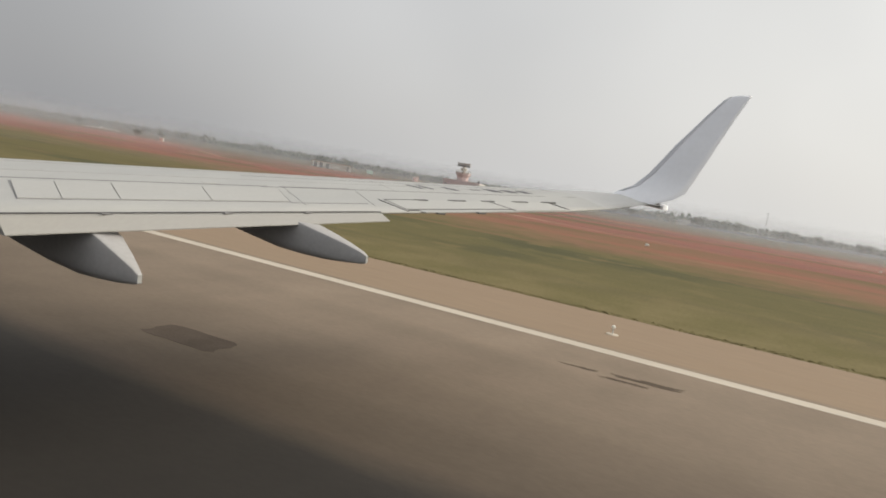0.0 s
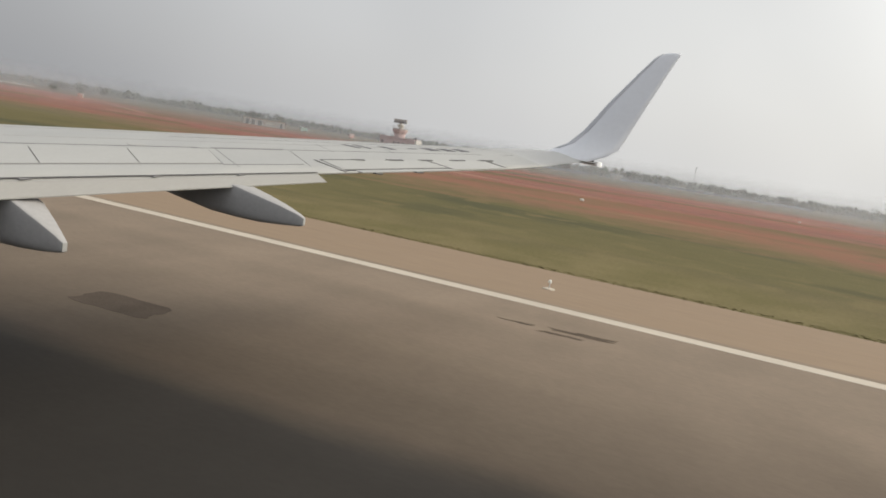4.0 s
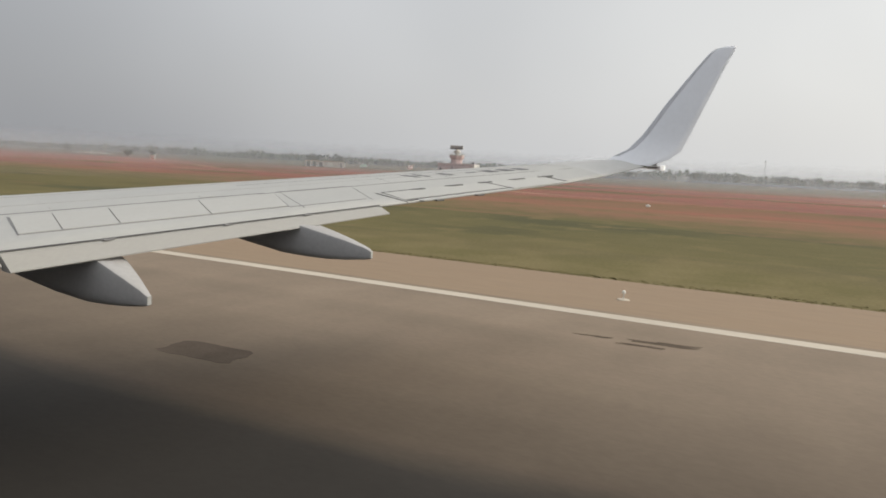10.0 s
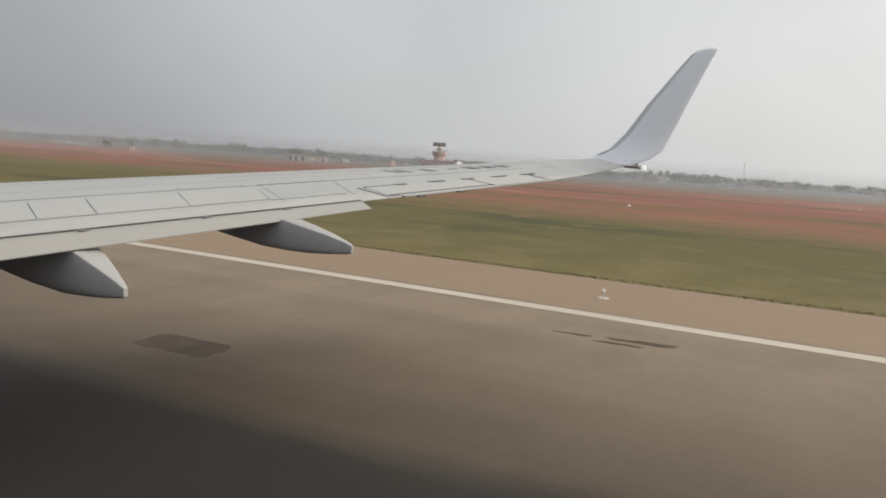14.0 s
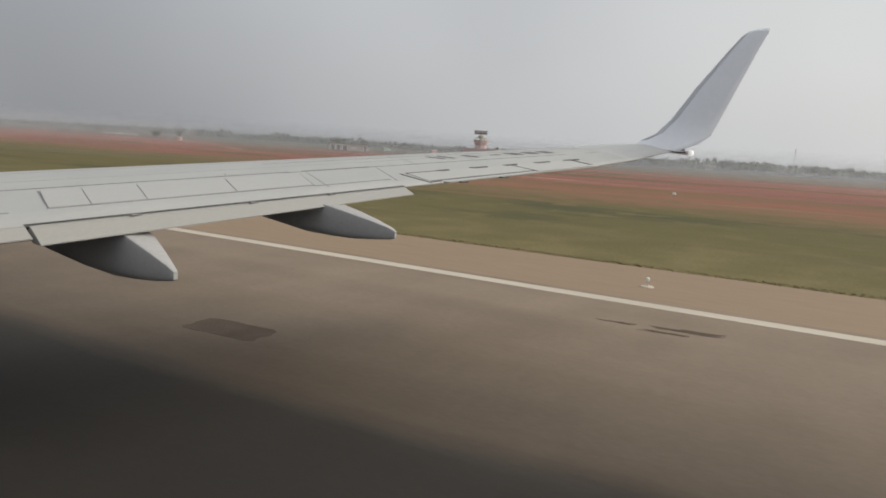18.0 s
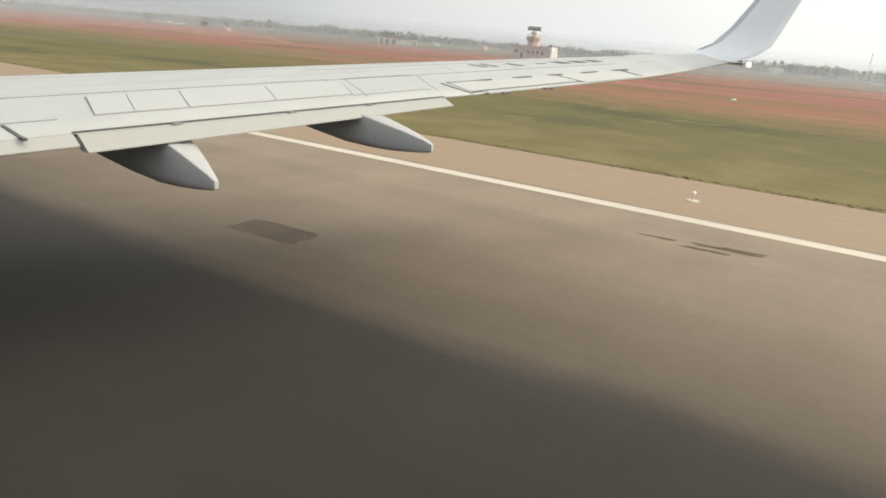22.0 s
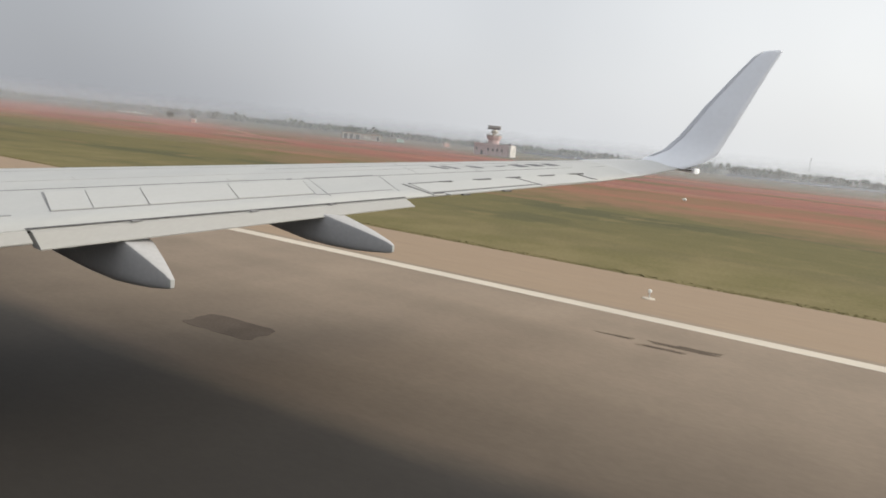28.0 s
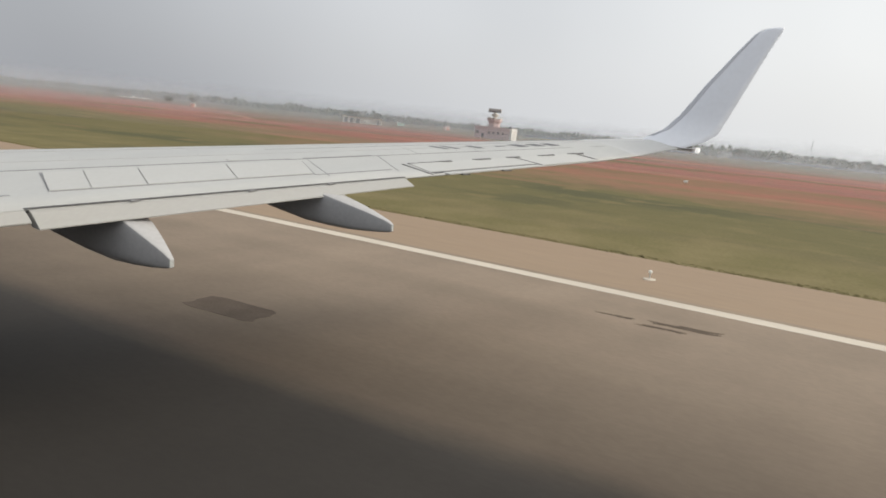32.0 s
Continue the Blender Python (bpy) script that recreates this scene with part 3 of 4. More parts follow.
# flap track fairings: long pods under the flap, tails sticking out behind
def pod(x, stations):
    rings = []
    for y, low, high, half in stations:
        mid = (low + high) / 2
        rise = (high - low) / 2
        rings.append([(x + half * c * (1.0 if s > 0 else 0.9), y, mid + rise * s) for c, s in ((-0.8, 1), (-0.95, 0.95), (-1, 0.84), (-1, -0.45), (-0.95, -0.68), (-0.8, -0.86), (-0.5, -0.97), (0, -1), (0.5, -0.97), (0.8, -0.86), (0.95, -0.68), (1, -0.45), (1, 0.88), (0.88, 0.98), (0.5, 1))])
    y, low, high, half = stations[0]
    mid = (low + high) / 2
    rings.insert(0, [(x + (vx - x) * 0.7, y - 0.012, mid + (vz - mid) * 0.88) for vx, vy, vz in rings[0]])
    return tube(rings)


for x, stations in (
        (9.0, [(4.91, 2.68, 2.795, 0.03), (4.97, 2.665, 2.825, 0.045), (5.25, 2.635, 2.905, 0.10), (5.55, 2.615, 2.975, 0.15), (5.88, 2.615, 3.045, 0.19), (6.3, 2.63, 3.10, 0.19), (6.8, 2.70, 3.08, 0.18), (7.3, 2.77, 3.08, 0.15), (8.0, 2.88, 3.06, 0.1)]),
        (6.5, [(6.09, 2.29, 2.41, 0.035), (6.15, 2.275, 2.455, 0.05), (6.36, 2.25, 2.58, 0.11), (6.62, 2.235, 2.72, 0.175), (6.95, 2.225, 2.83, 0.20), (7.5, 2.27, 2.86, 0.20), (8.0, 2.34, 2.84, 0.19), (8.5, 2.42, 2.82, 0.17), (9.2, 2.55, 2.8, 0.12)])):
    fairing = part("flap_fairing", pod(x, stations), FAIRING, wing, "grey canoe-shaped flap track fairing", smooth=True)
    fairing.data.set_sharp_from_angle(angle=radians(40))
    y, low, high, half = stations[0]
    part("tail_cap", box_bm(2 * half * 0.9, 0.02, high - low - 0.02, (x, y - 0.014, low + 0.01), 0.006), WING, fairing, "pale worn tail end of the fairing")

# fuselage: a round hull with a nose and a tail, open at the cabin window
FCX, FCZ, FR = -0.58, 3.30, 1.92
HULL = ((19.5, 0.05, -0.75), (19.1, 0.55, -0.65), (18.2, 1.0, -0.45), (16.8, 1.5, -0.2), (15.0, 1.85, 0.0), (12.0, 1.92, 0.0), (6.0, 1.92, 0.0), (0.6, 1.92, 0.0), (-0.6, 1.92, 0.0), (-6.0, 1.92, 0.0), (-9.0, 1.75, 0.15), (-13.0, 1.2, 0.6), (-17.0, 0.55, 1.15), (-18.5, 0.2, 1.4))


def hull():
    k = 48
    bm = bmesh.new()
    rings = []
    for y, r, up in HULL:
        rings.append([bm.verts.new((FCX + r * math.cos(math.tau * i / k), y, FCZ + up + r * 1.03 * math.sin(math.tau * i / k))) for i in range(k)])
    for a in range(len(rings) - 1):
        for i in range(k):
            if HULL[a][0] == 0.6 and i in (2, 3):
                continue
            j = (i + 1) % k
            bm.faces.new((rings[a][i], rings[a][j], rings[a + 1][j], rings[a + 1][i]))
    bm.faces.new(rings[0])
    bm.faces.new(rings[-1])
    # the wall round the window, with a smaller opening in it
    outer = [rings[7][2], rings[7][3], rings[7][4], rings[8][4], rings[8][3], rings[8][2]]
    inner = []
    for v in outer:
        s = 0.42 if abs(v.co.y) > 0.1 else 1.0
        inner.append(bm.verts.new((v.co.x, v.co.y * s, v.co.z)))
    for a in range(6):
        b = (a + 1) % 6
        if {a, b} in ({2, 3}, {5, 0}):
            continue
        try:
            bm.faces.new((outer[a], outer[b], inner[b], inner[a]))
        except ValueError:
            pass
    return bm


fuselage = part("fuselage", hull(), FUSE, airliner, "plain grey rounded fuselage", smooth=True)


# landing gear that carries the aircraft
def wheel_bm(x, y, r, w):
    ring = ((-0.5, 0.62), (-0.5, 0.90), (-0.36, 1.0), (0.36, 1.0), (0.5, 0.90), (0.5, 0.62))
    return tube([[(x + a * w, y + b * r * math.cos(math.tau * i / 24), r + 0.03 + b * r * math.sin(math.tau * i / 24)) for i in range(24)] for a, b in ring])


for gx, gy, r, w, gap, top in ((-3.44, 6.6, 0.56, 0.40, 0.86, 2.3), (2.28, 6.6, 0.56, 0.40, 0.86, 2.3), (FCX, 17.0, 0.34, 0.20, 0.42, 1.9)):
    strut = part("gear_strut", round_bm(((r + 0.03, 0.09), (r + 0.6, 0.09), (r + 0.6, 0.13), (top, 0.13)), 12, gx, gy), STEEL, airliner, "grey metal landing gear strut")
    part("axle", box_bm(gap, 0.12, 0.12, (gx, gy, r - 0.03), 0.02), STEEL, strut)
    for side_x in (-1, 1):
        part("tyre", wheel_bm(gx + side_x * gap / 2, gy, r, w), TYRE, strut, "black rubber tyre", smooth=True).data.set_sharp_from_angle(angle=radians(40))
        part("hub", box_bm(w * 0.7, r, r, (gx + side_x * gap / 2, gy, r * 0.53 + 0.03), 0.1), STEEL, strut)

# ---- airfield things ----
def edge_lamp(at):
    lamp = thing("runway_edge_light", at, "small white elevated runway edge light on a round base", "light", "runway edge lights")
    part("base", round_bm(((0.0, 0.21), (0.02, 0.20), (0.035, 0.13)), 12), PAINT, lamp, "white painted base plate")
    part("stem", round_bm(((0.03, 0.022), (0.20, 0.022)), 8), STEEL, lamp)
    part("dome", round_bm(((0.20, 0.05), (0.22, 0.065), (0.27, 0.06), (0.30, 0.035), (0.305, 0.012)), 10), ROOFW, lamp, "pale lamp dome")
    return lamp


first = edge_lamp((23.2, 4.6, 0.022))
for k in (-3, -2, -1, 1, 2, 3, 4, 5, 6):
    copy_thing(first, pose(23.2, 4.6 + 60.0 * k, 0.022))


def ragged(name, x, y, sx, sy, turn, seed, mat, label, top=0.034, rough=0.03):
    """A thin asphalt repair or tyre mark with an uneven outline, lying on the runway."""
    rnd = random.Random(seed)
    k = 28
    c, s = math.cos(radians(turn)), math.sin(radians(turn))
    out = []
    for i in range(k):
        a = math.tau * i / k
        u, v = math.cos(a), math.sin(a)
        q = (abs(u) ** 14 + abs(v) ** 14) ** (-1 / 14) * rnd.uniform(1 - rough, 1 + rough)
        px, py = u * q * sx / 2, v * q * sy / 2
        out.append((x + c * px - s * py, y + s * px + c * py))
    v = [(a, b, top) for a, b in out] + [(a, b, 0.02) for a, b in out]
    f = [tuple(range(k))] + [(i, k + i, k + (i + 1) % k, (i + 1) % k) for i in range(k)]
    ob = part(name, (v, f), mat)
    return tagged(ob, label, "asphalt patch", "asphalt patches", "structure")


ragged("asphalt_patch", 11.3, 10.2, 0.95, 1.8, 4, 1, TAR, "dark worn tar repair in the asphalt", rough=0.05)
ragged("asphalt_patch", 18.0, 2.4, 0.26, 1.5, 8, 2, SCRAPE, "thin dark scrape across the asphalt", rough=0.4)
ragged("asphalt_patch", 17.5, 2.9, 0.16, 0.9, 5, 3, SCRAPE, "thin dark scrape across the asphalt", rough=0.4)
ragged("asphalt_patch", 17.75, 4.1, 0.14, 0.7, 6, 4, SCRAPE, "faint dark scrape in the asphalt", rough=0.5)


def tree(name, at, height, width, seed, trunk_share=0.28):
    """Savanna tree: forked tapering trunk and an uneven crown of many small leaf clumps."""
    rnd = random.Random(seed)
    t = thing(name, at, "hazy dark green savanna tree standing on open ground", "tree", "trees on the plain")
    verts, faces = [], []

    def limb(a, b, r0, r1):
        o = len(verts)
        for p, r in ((a, r0), (b, r1)):
            for i in range(6):
                verts.append((p[0] + r * math.cos(math.tau * i / 6), p[1] + r * math.sin(math.tau * i / 6), p[2]))
        for i in range(6):
            faces.append((o + i, o + (i + 1) % 6, o + 6 + (i + 1) % 6, o + 6 + i))

    fork = (rnd.uniform(-0.2, 0.2), rnd.uniform(-0.2, 0.2), height * trunk_share)
    limb((0, 0, -0.05), fork, height * 0.035, height * 0.024)
    ends = []
    for i in range(6):
        a = math.tau * (i + rnd.random() * 0.7) / 6
        e = (fork[0] + math.cos(a) * width * rnd.uniform(0.15, 0.34), fork[1] + math.sin(a) * width * rnd.uniform(0.15, 0.34), height * rnd.uniform(0.55, 0.85))
        limb(fork, e, height * 0.018, height * 0.006)
        ends.append(e)
    part("trunk", (verts, faces), BARK, t)
    lv, lf = [], []
    for _ in range(620):
        e = rnd.choice(ends)
        d = Vector((rnd.gauss(0, 1), rnd.gauss(0, 1), rnd.gauss(-0.3, 0.95)))
        c = Vector(e) + d * width * 0.115 + Vector((0, 0, height * 0.05))
        c.z = max(c.z, height * trunk_share * 0.65)
        s = height * rnd.uniform(0.018, 0.045)
        for _ in range(2):
            n = Vector((rnd.gauss(0, 1), rnd.gauss(0, 1), rnd.gauss(0, 1))).normalized()
            u = n.orthogonal().normalized() * s
            w = n.cross(u)
            o = len(lv)
            lv.extend([c + u, c + w * 0.8, c - u * 0.9, c - w])
            lf.append((o, o + 1, o + 2, o + 3))
    part("crown", (lv, lf), LEAF, t)
    return t


TREES = [((272, 209), 7, 7), ((227, 330), 5, 6), ((279, 315), 5, 5), ((277, 216), 7, 9), ((443, 235), 8, 12), ((451, 9), 9, 8), ((420, -30), 8, 12),
         ((478, -57), 7, 14), ((194, 230), 5, 5), ((320, 318), 5, 6), ((472, 94), 6, 9), ((421, -13), 7, 9), ((329, 42), 8, 7), ((390, 97), 6, 9), ((420, 32), 6, 8),
         ((294, 64), 6, 7), ((342, 246), 7, 10), ((463, 192), 8, 10), ((156, 196), 4, 5), ((520, -10), 10, 9), ((560, 60), 9, 12), ((610, 140), 9, 12), ((600, 300), 9, 12),
         ((530, 380), 8, 10), ((450, 430), 8, 11), ((380, 470), 7, 9), ((640, 20), 10, 14), ((660, -70), 10, 14)]
for k, ((x, y), h, w) in enumerate(TREES):
    tree("tree", (x * 1.45, y * 1.45, 0), h, w, 40 + k)


def scrub_belt(name, x0, x1, y0, y1, count, h0, h1, seed, label):
    """A far belt of bushes and low trees as many small ragged clumps."""
    rnd = random.Random(seed)
    v, f = [], []
    for _ in range(count):
        bx, by = rnd.uniform(x0, x1), rnd.uniform(y0, y1)
        h = rnd.uniform(h0, h1) * (0.5 + 0.9 * noise.noise((bx * 0.012, by * 0.012, seed)) ** 2 + 0.4 * rnd.random())
        for _ in range(16):
            c = Vector((bx + rnd.gauss(0, h * 0.5), by + rnd.gauss(0, h * 0.6), h * rnd.uniform(0.15, 0.95)))
            s = h * rnd.uniform(0.12, 0.28)
            n = Vector((rnd.gauss(0, 1), rnd.gauss(0, 1), rnd.gauss(0, 0.6))).normalized()
            u = n.orthogonal().normalized() * s
            w = n.cross(u)
            o = len(v)
            v.extend([c + u, c + w * 0.8, c - u * 0.8, c - w])
            f.append((o, o + 1, o + 2, o + 3))
    ob = part(name, (v, f), LEAF)
    return tagged(ob, label, "bushes", kind="stuff")


scrub_belt("far_scrub", 640, 1000, -700, 1500, 3400, 6, 11, 7, "belt of hazy grey-green bushes and trees far across the plain")
scrub_belt("far_woods", 1100, 1650, -1000, 2400, 3600, 4, 7, 8, "distant hazy woods along the horizon")


def radar_station(at, turn):
    """Long flat-roofed pink building with a white end wall and a flared tower that carries a drum and a flat radar antenna."""
    t = thing("radar_station", at, "pink and white radar building with a flat antenna on its tower", "building", turn=turn)
    walls = part("wall", box_bm(16.4, 6.4, 4.6, (0, 0, 0), 0.08), WALL, t, "pink plastered walls")
    part("parapet", box_bm(16.9, 6.9, 0.5, (0, 0, 4.6), 0.05), WALL, t, "pink parapet with a projecting edge")
    end = part("end_wall", box_bm(0.9, 5.6, 4.9, (8.9, 0, 0), 0.06), ROOFW, t, "white painted end wall")
    for k in range(6):
        part("stair_step", box_bm(0.5, 0.7, 0.16, (9.5, -1.9 + 0.62 * k, 0.55 + 0.72 * k), 0.02), WALLW, end)
    part("roof_tank", box_bm(1.1, 1.1, 0.9, (8.2, -1.6, 5.1), 0.05), DARK, t, "dark roof tank")
    for k, (x, w) in enumerate(((-6.9, 1.2), (-1.2, 0.9), (1.0, 0.9), (3.2, 0.9), (5.4, 0.9))):
        win = part("window", box_bm(w, 0.16, 1.1, (x, -3.22, 2.0), 0.03), DARK, walls)
        part("sill", box_bm(w + 0.3, 0.3, 0.12, (x, -3.30, 1.84), 0.02), WALLW, win)
        part("sun_shade", box_bm(w + 0.4, 0.5, 0.1, (x, -3.42, 3.22), 0.02), WALL, win)
    door = part("door", box_bm(1.1, 0.14, 2.1, (-4.2, -3.22, 0), 0.02), DARK, walls)
    part("door_step", box_bm(1.6, 0.8, 0.15, (-4.2, -3.6, 0), 0.02), PATHM, door)
    part("tower", round_bm(((5.0, 2.5), (6.6, 2.5), (7.6, 3.2), (8.5, 3.3)), 8, -0.6, 0, math.tau / 16), WALL, t, "flared pink tower")
    part("gallery", round_bm(((8.5, 3.45), (8.8, 3.45), (8.8, 3.2)), 8, -0.6, 0, math.tau / 16), WALLW, t, "pale gallery slab")
    for k in range(8):
        a = math.tau * (k + 0.5) / 8
        part("railing_post", box_bm(0.1, 0.1, 0.9, (-0.6 + 3.15 * math.cos(a), 3.15 * math.sin(a), 8.8)), STEEL, t)
    for z in (9.2, 9.65):
        part("railing", tube([[(-0.6 + (3.15 + dr) * math.cos(a), (3.15 + dr) * math.sin(a), z + dz) for dr, dz in ((-0.03, 0), (0, 0.03), (0.03, 0), (0, -0.03))] for a in [math.tau * (k + 0.5) / 8 for k in range(9)]], False), STEEL, t)
    part("pedestal", round_bm(((8.8, 0.9), (9.4, 0.85), (9.7, 1.5), (10.5, 1.55), (10.8, 0.9), (11.2, 0.5)), 16, -0.6, 0), WALLW, t, "pale drum under the antenna", smooth=True).data.set_sharp_from_angle(angle=radians(35))
    ant = part("antenna", box_bm(6.2, 0.4, 1.7, (-0.6, -0.7, 11.2), 0.08), STEEL, t, "flat grey radar antenna panel")
    part("antenna_band", box_bm(6.1, 0.1, 0.7, (-0.6, -0.95, 11.25), 0.03), SEAM, ant, "dark lower half of the antenna")
    for k in range(6):
        part("antenna_rib", box_bm(0.1, 0.14, 1.6, (-3.4 + 1.12 * k, -0.98, 11.25)), STEEL, ant)
    part("antenna_arm", box_bm(0.5, 0.8, 0.4, (-0.6, -0.2, 10.9), 0.04), STEEL, ant)
    return t


radar_station((276, 134.5, 0), -90)


def low_building(at, size, turn, label, roof=True):
    t = thing("low_building", at, label, "building", "small white airfield buildings", turn=turn)
    sx, sy, sz = size
    w = part("wall", box_bm(sx, sy, sz, (0, 0, 0), 0.05), WALLW, t)
    part("roof", box_bm(sx + 0.6, sy + 0.6, 0.3, (0, 0, sz), 0.05), ROOFW, t)
    n = max(1, int(sx / 3))
    for k in range(n):
        part("window", box_bm(0.9, 0.1, 1.0, (-sx / 2 + (k + 0.5) * sx / n, -sy / 2 - 0.02, sz * 0.4), 0.02), DARK, w)
    return t


def open_shed(at, turn):
    """A long low tan building; white-framed bays and doorways stand open along its front."""
    t = thing("low_building", at, "long low tan building with white-framed open bays", "building", "small airfield buildings", turn=turn)
    w = part("wall", box_bm(21, 5, 3.0, (0, 0, 0), 0.05), WALLW, t, "pale tan rendered walls")
    part("roof", box_bm(21.8, 5.8, 0.25, (0, 0, 3.0), 0.05), PATHM, t, "flat tan roof slab")
    for x, wide, tall in ((-8.6, 2.0, 2.7), (-5.6, 2.0, 2.7), (-2.2, 2.2, 2.5), (8.6, 1.3, 2.4)):
        bay = part("bay_opening", box_bm(wide, 0.1, tall, (x, -2.52, 0), 0.02), SEAM, w)
        for sx in (-1, 1):
            part("white_pillar", box_bm(0.36, 0.3, tall, (x + sx * (wide / 2 + 0.12), -2.62, 0), 0.03), ROOFW, bay)
        part("white_lintel", box_bm(wide + 0.6, 0.3, 0.3, (x, -2.62, tall), 0.03), ROOFW, bay)
    part("white_notice", box_bm(3.0, 0.1, 1.0, (2.6, -2.58, 1.0), 0.02), ROOFW, w)
    return t


open_shed((306, 229, 0), -54)
low_building((690, 100, 0), (10, 8, 4.5), -60, "tall cream-coloured shed beside the solar panels")
for x, y, size, turn in ((705, 138, (13, 8, 4.2), -70), (730, 118, (8, 6, 3.4), -80), (716, 24, (16, 9, 5.0), -95), (742, -8, (9, 7, 6.5), -80), (708, -52, (20, 8, 4.0), -88)):
    low_building((x, y, 0), size, turn, "pale distant house half hidden among hazy trees")


def lattice_mast(at, height):
    """A slim square lattice mast, narrowing upwards."""
    t = thing("lattice_mast", at, "tall thin steel lattice mast far across the plain", "mast")
    def corner(k, z):
        r = 0.9 - 0.6 * z / height
        return Vector((r * (1 if k in (0, 1) else -1), r * (1 if k in (1, 2) else -1), z))

    def bar(name, a, b, w):
        d = (b - a).normalized()
        u = d.orthogonal().normalized() * w
        v = d.cross(u)
        part(name, tube([[p + u, p + v, p - u, p - v] for p in (a, b)]), STEEL, t)

    for k in range(4):
        bar("leg", corner(k, 0), corner(k, height), 0.10)
    steps = 7
    for j in range(steps):
        for k in range(4):
            bar("brace", corner(k, height * j / steps), corner((k + 1) % 4, height * (j + 1) / steps), 0.06)
    return t


lattice_mast((792, 34, 0), 26.0)


def strip(name, pts, width, mat, label, top=0.02):
    """A flat path through the points."""
    v, f = [], []
    for i, p in enumerate(pts):
        a, b = Vector(pts[max(i - 1, 0)]), Vector(pts[min(i + 1, len(pts) - 1)])
        d = (b - a).normalized()
        n = Vector((-d.y, d.x)) * width / 2
        v += [(p[0] + n.x, p[1] + n.y, top), (p[0] - n.x, p[1] - n.y, top)]
    for i in range(len(pts) - 1):
        f.append((2 * i, 2 * i + 1, 2 * i + 3, 2 * i + 2))
    return tagged(part(name, (v, f), mat), label, "path", kind="structure")


def signboard(at, turn):
    t = thing("signboard", at, "pale green blank signboard under a small white roof", "sign", turn=turn)
    part("board", box_bm(3.6, 0.08, 1.5, (0, 0, 0.9), 0.02), SIGN, t)
    part("roof", box_bm(3.0, 1.2, 0.3, (-1.2, 0.3, 2.6), 0.04), ROOFW, t, "small white roof over the board")
    for s in (-1, 1):
        part("post", box_bm(0.1, 0.1, 2.6, (1.3 * s, 0.09, 0)), STEEL, t)
    return t


signboard((321, 214, 0), -56)
tagged(strip("red_track", [(150, 150), (196, 214), (233, 276), (300, 330)], 3.0, SOILM, "bare orange earth track across the grass", 0.006), category="track")


def marker_cone(at):
    t = thing("ground_marker", at, "small white marker block lying in the grass", "marker", "white ground markers")
    part("block", box_bm(0.5, 0.5, 0.2, (0, 0, 0), 0.06), ROOFW, t)
    part("cap", box_bm(0.3, 0.3, 0.08, (0, 0, 0.2), 0.03), ROOFW, t)
    return t


for p in ((92, 17), (120, 66), (172, -16)):
    marker_cone((*p, 0))


def check_hut(at, turn, size=3.2):
    t = thing("checkered_hut", at, "small equipment hut painted in orange and white checks", "hut", "checkered equipment huts", turn=turn)
    w = part("wall", box_bm(size, size, size * 0.9, (0, 0, 0), 0.03), ROOFW, t, "white painted walls")
    part("roof", box_bm(size + 0.3, size + 0.3, 0.15, (0, 0, size * 0.9), 0.03), ROOFW, t)
    n = 5
    q = size / n
    for i in range(n):
        for j in range(n):
            if (i + j) % 2 == 0:
                x, z = -size / 2 + q * (i + 0.5), q * 0.9 * j
                part("check_square", box_bm(q, 0.02, q * 0.9, (x, -size / 2 - 0.008, z)), CHECK, w)
                part("check_square", box_bm(0.02, q, q * 0.9, (-size / 2 - 0.008, x, z)), CHECK, w)
    return t


check_hut((236, 279, 0), -50, 1.9)
check_hut((420, 242, 0), -40)
check_hut((428, 336, 0), -40)


def mast(at, height, label="thin white mast with a lamp head"):
    t = thing("mast", at, label, "mast", "white masts")
    part("pole", tube([[(r * math.cos(math.tau * i / 8), r * math.sin(math.tau * i / 8), z) for i in range(8)] for z, r in ((0, 0.12), (height, 0.06))]), ROOFW, t)
    part("head", box_bm(0.6, 0.3, 0.3, (0, 0, height), 0.05), ROOFW, t)
    part("box", box_bm(0.7, 0.5, 0.9, (0.4, 0, 0), 0.05), ROOFW, t)
    return t


mast((318, 102, 0), 5.0)
mast((330, 160, 0), 3.0)
mast((352, 124, 0), 2.5)


def ring_beacon(at, radius):
    t = thing("beacon_ring", at, "white ring of stones with a small beacon in its middle", "beacon")
    v, f = [], []
    k = 64
    for i in range(k):
        a = math.tau * i / k
        for r, z in ((radius - 0.5, 0.0), (radius - 0.5, 0.25), (radius + 0.5, 0.25), (radius + 0.5, 0.0)):
            v.append((r * math.cos(a), r * math.sin(a), z))
    for i in range(k):
        j = (i + 1) % k
        for a in range(3):
            f.append((4 * i + a, 4 * i + a + 1, 4 * j + a + 1, 4 * j + a))
    part("ring", (v, f), ROOFW, t)
    part("beacon", box_bm(0.8, 0.8, 1.6, (0, 0, 0), 0.1), ROOFW, t)
    return t


ring_beacon((362, 498, 0), 13.0)


strip("service_path", [(416, 240), (392, 184), (428, 164), (412, 316)], 4.0, PATHM, "pale concrete service path over red earth")
strip("dirt_road", [(300, 340), (428, 330), (840, 280)], 5.0, PATHM, "straight pale dirt road over red earth")


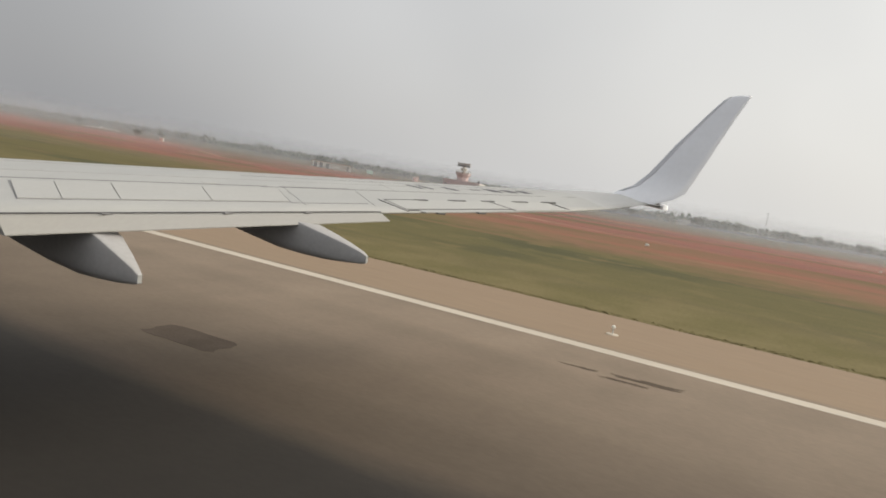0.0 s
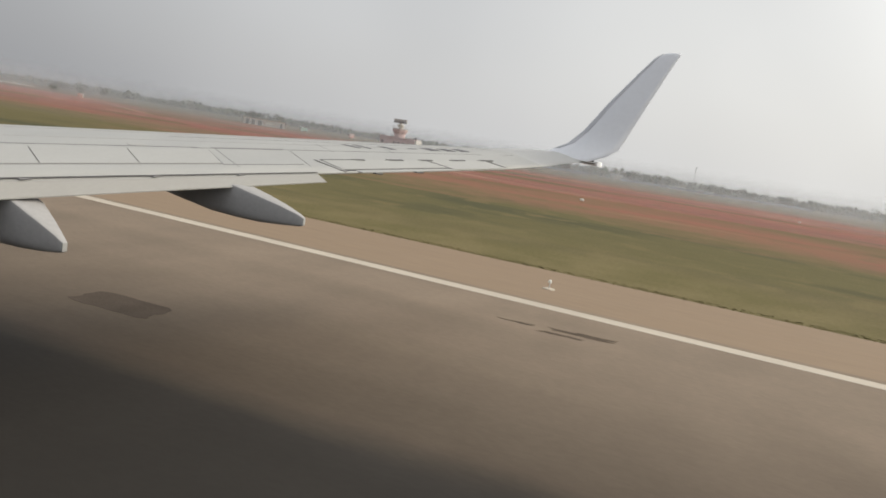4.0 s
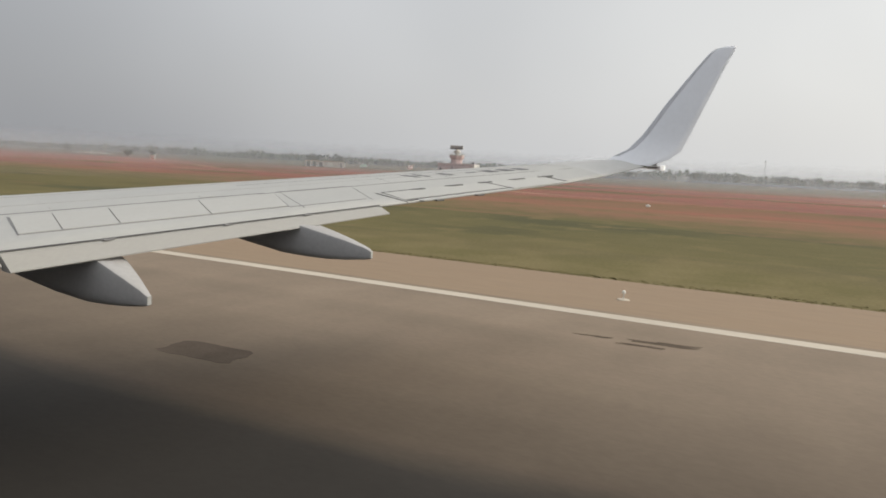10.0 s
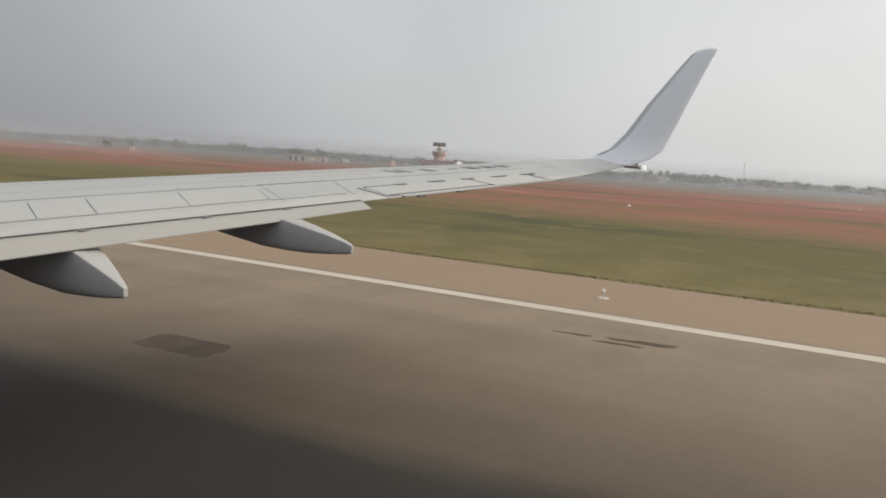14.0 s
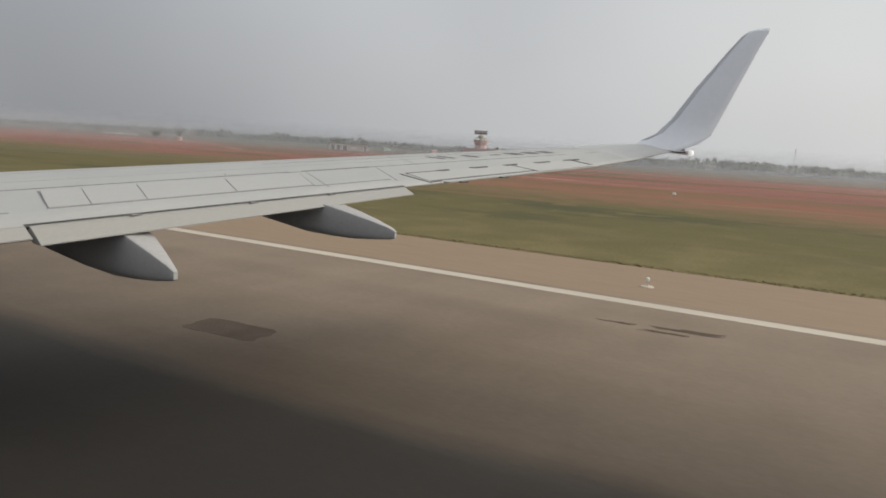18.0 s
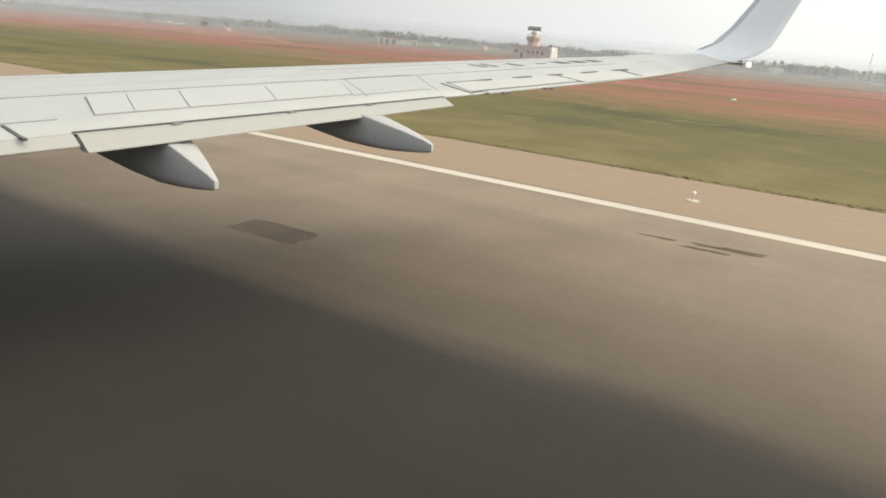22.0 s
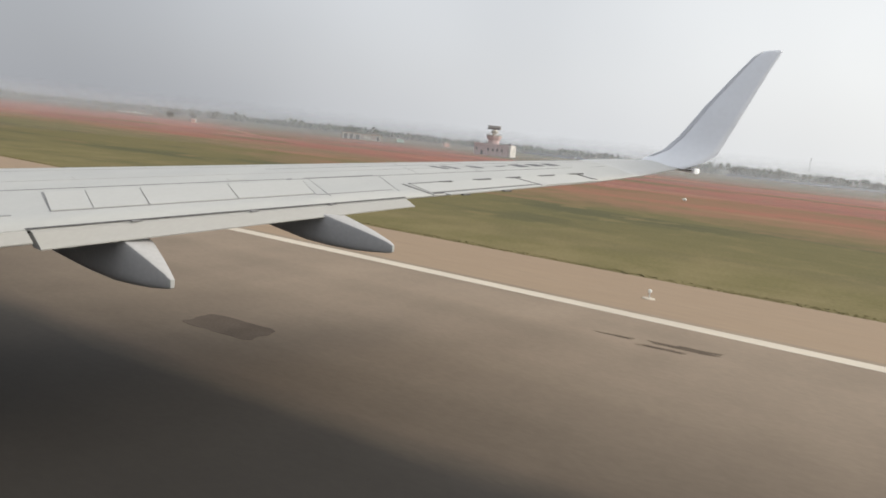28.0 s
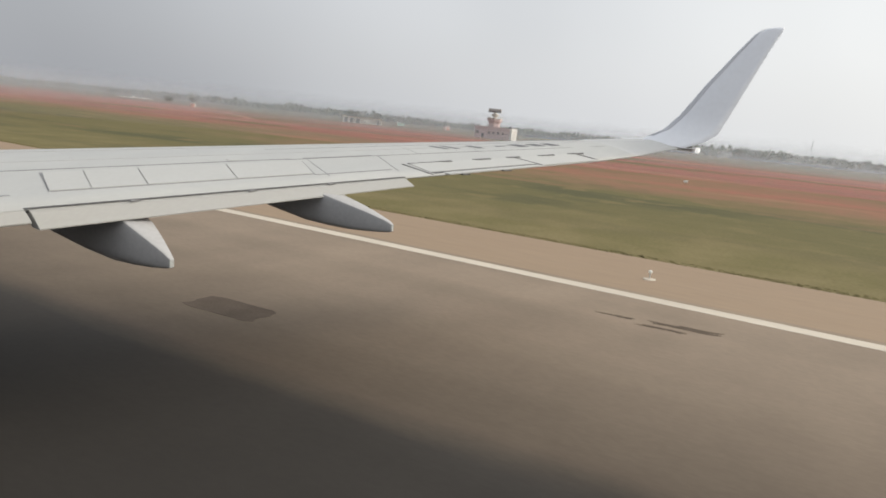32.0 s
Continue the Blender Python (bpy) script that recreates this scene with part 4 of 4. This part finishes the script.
def solar_field(x0, y0, x1, y1, seed):
    t = thing("solar_array", (x0, y0, 0), "field of dark blue tilted solar panels in rows", "solar panels", "solar arrays")
    n = int((x1 - x0) / 7)
    for k in range(n):
        x = k * 7.0
        L = y1 - y0
        v = [(x, 0, 0.6), (x + 3.4, 0, 1.9), (x + 3.4, L, 1.9), (x, L, 0.6), (x, 0, 0.54), (x + 3.4, 0, 1.84), (x + 3.4, L, 1.84), (x, L, 0.54)]
        part("panel_row", (v, [(0, 1, 2, 3), (7, 6, 5, 4), (0, 4, 5, 1), (1, 5, 6, 2), (2, 6, 7, 3), (3, 7, 4, 0)]), SOLAR, t)
        for y in np.linspace(2, L - 2, 5):
            part("post", box_bm(0.12, 0.12, 1.5, (x + 2.2, float(y), -0.1)), STEEL, t)
    return t


solar_field(590, 120, 660, 260, 1)
solar_field(570, -60, 625, 80, 2)
for x, y in ((582, 170), (600, 16), (640, 40), (668, 200)):
    t = thing("white_shed", (x, y, 0), "long low white sheet-roofed shed among solar panels", "shed", "long white sheds", turn=-75)
    part("wall", box_bm(14, 3, 2.4, (0, 0, 0), 0.05), WALLW, t)
    part("roof", box_bm(14.6, 3.8, 0.25, (0, 0, 2.4), 0.05), ROOFW, t)


# ---- dust haze over the plain ----
for radius, density in ((110, 0.05), (175, 0.10), (255, 0.21), (400, 0.22), (650, 0.22), (1000, 0.25)):
    k, tall = 96, 5 + radius * 0.024
    v = [(radius * math.cos(math.tau * i / k), radius * math.sin(math.tau * i / k), z) for z in (-0.02, tall) for i in range(k)]
    f = [(i, (i + 1) % k, k + (i + 1) % k, k + i) for i in range(k)]
    veil = part("haze_veil", (v, f), haze_material(density), smooth=True)
    tagged(veil, "thin pale dust haze hanging over the airfield", "haze", kind="stuff")


# ---- grass verge ----
def verge(seed, count, x0, x1, y0, y1, h0, h1):
    rnd = np.random.RandomState(seed)
    u = rnd.rand(count) ** 1.6
    x = x0 + (x1 - x0) * u
    y = y0 + (y1 - y0) * rnd.rand(count)
    keep = np.array([noise.noise((a * 0.25, b * 0.1, 3.0)) > -0.7 for a, b in zip(x, y)])
    x, y = x[keep], y[keep]
    k = len(x)
    h = h0 + (h1 - h0) * rnd.rand(k)
    a = rnd.rand(k) * math.tau
    w = 0.05 + 0.08 * rnd.rand(k)
    lean = 0.5 * h
    c, s = np.cos(a), np.sin(a)
    lx, ly = rnd.randn(k) * lean * 0.6, rnd.randn(k) * lean * 0.6
    v = np.stack([np.stack([x - w * c, y - w * s, 0 * x], 1), np.stack([x + w * c, y + w * s, 0 * x], 1), np.stack([x + lx + 0.3 * w * c, y + ly + 0.3 * w * s, h], 1), np.stack([x + lx - 0.3 * w * c, y + ly - 0.3 * w * s, h], 1)], 1).reshape(-1, 3)
    f = np.arange(4 * k).reshape(-1, 4)
    ob = part("grass", (v.tolist(), f.tolist()), GRASS)
    return tagged(ob, "rough green and straw-coloured grass beside the runway", "grass", kind="stuff")


verge(5, 12000, EDGE_X - 0.12, EDGE_X + 0.8, -25.0, 110.0, 0.005, 0.018)
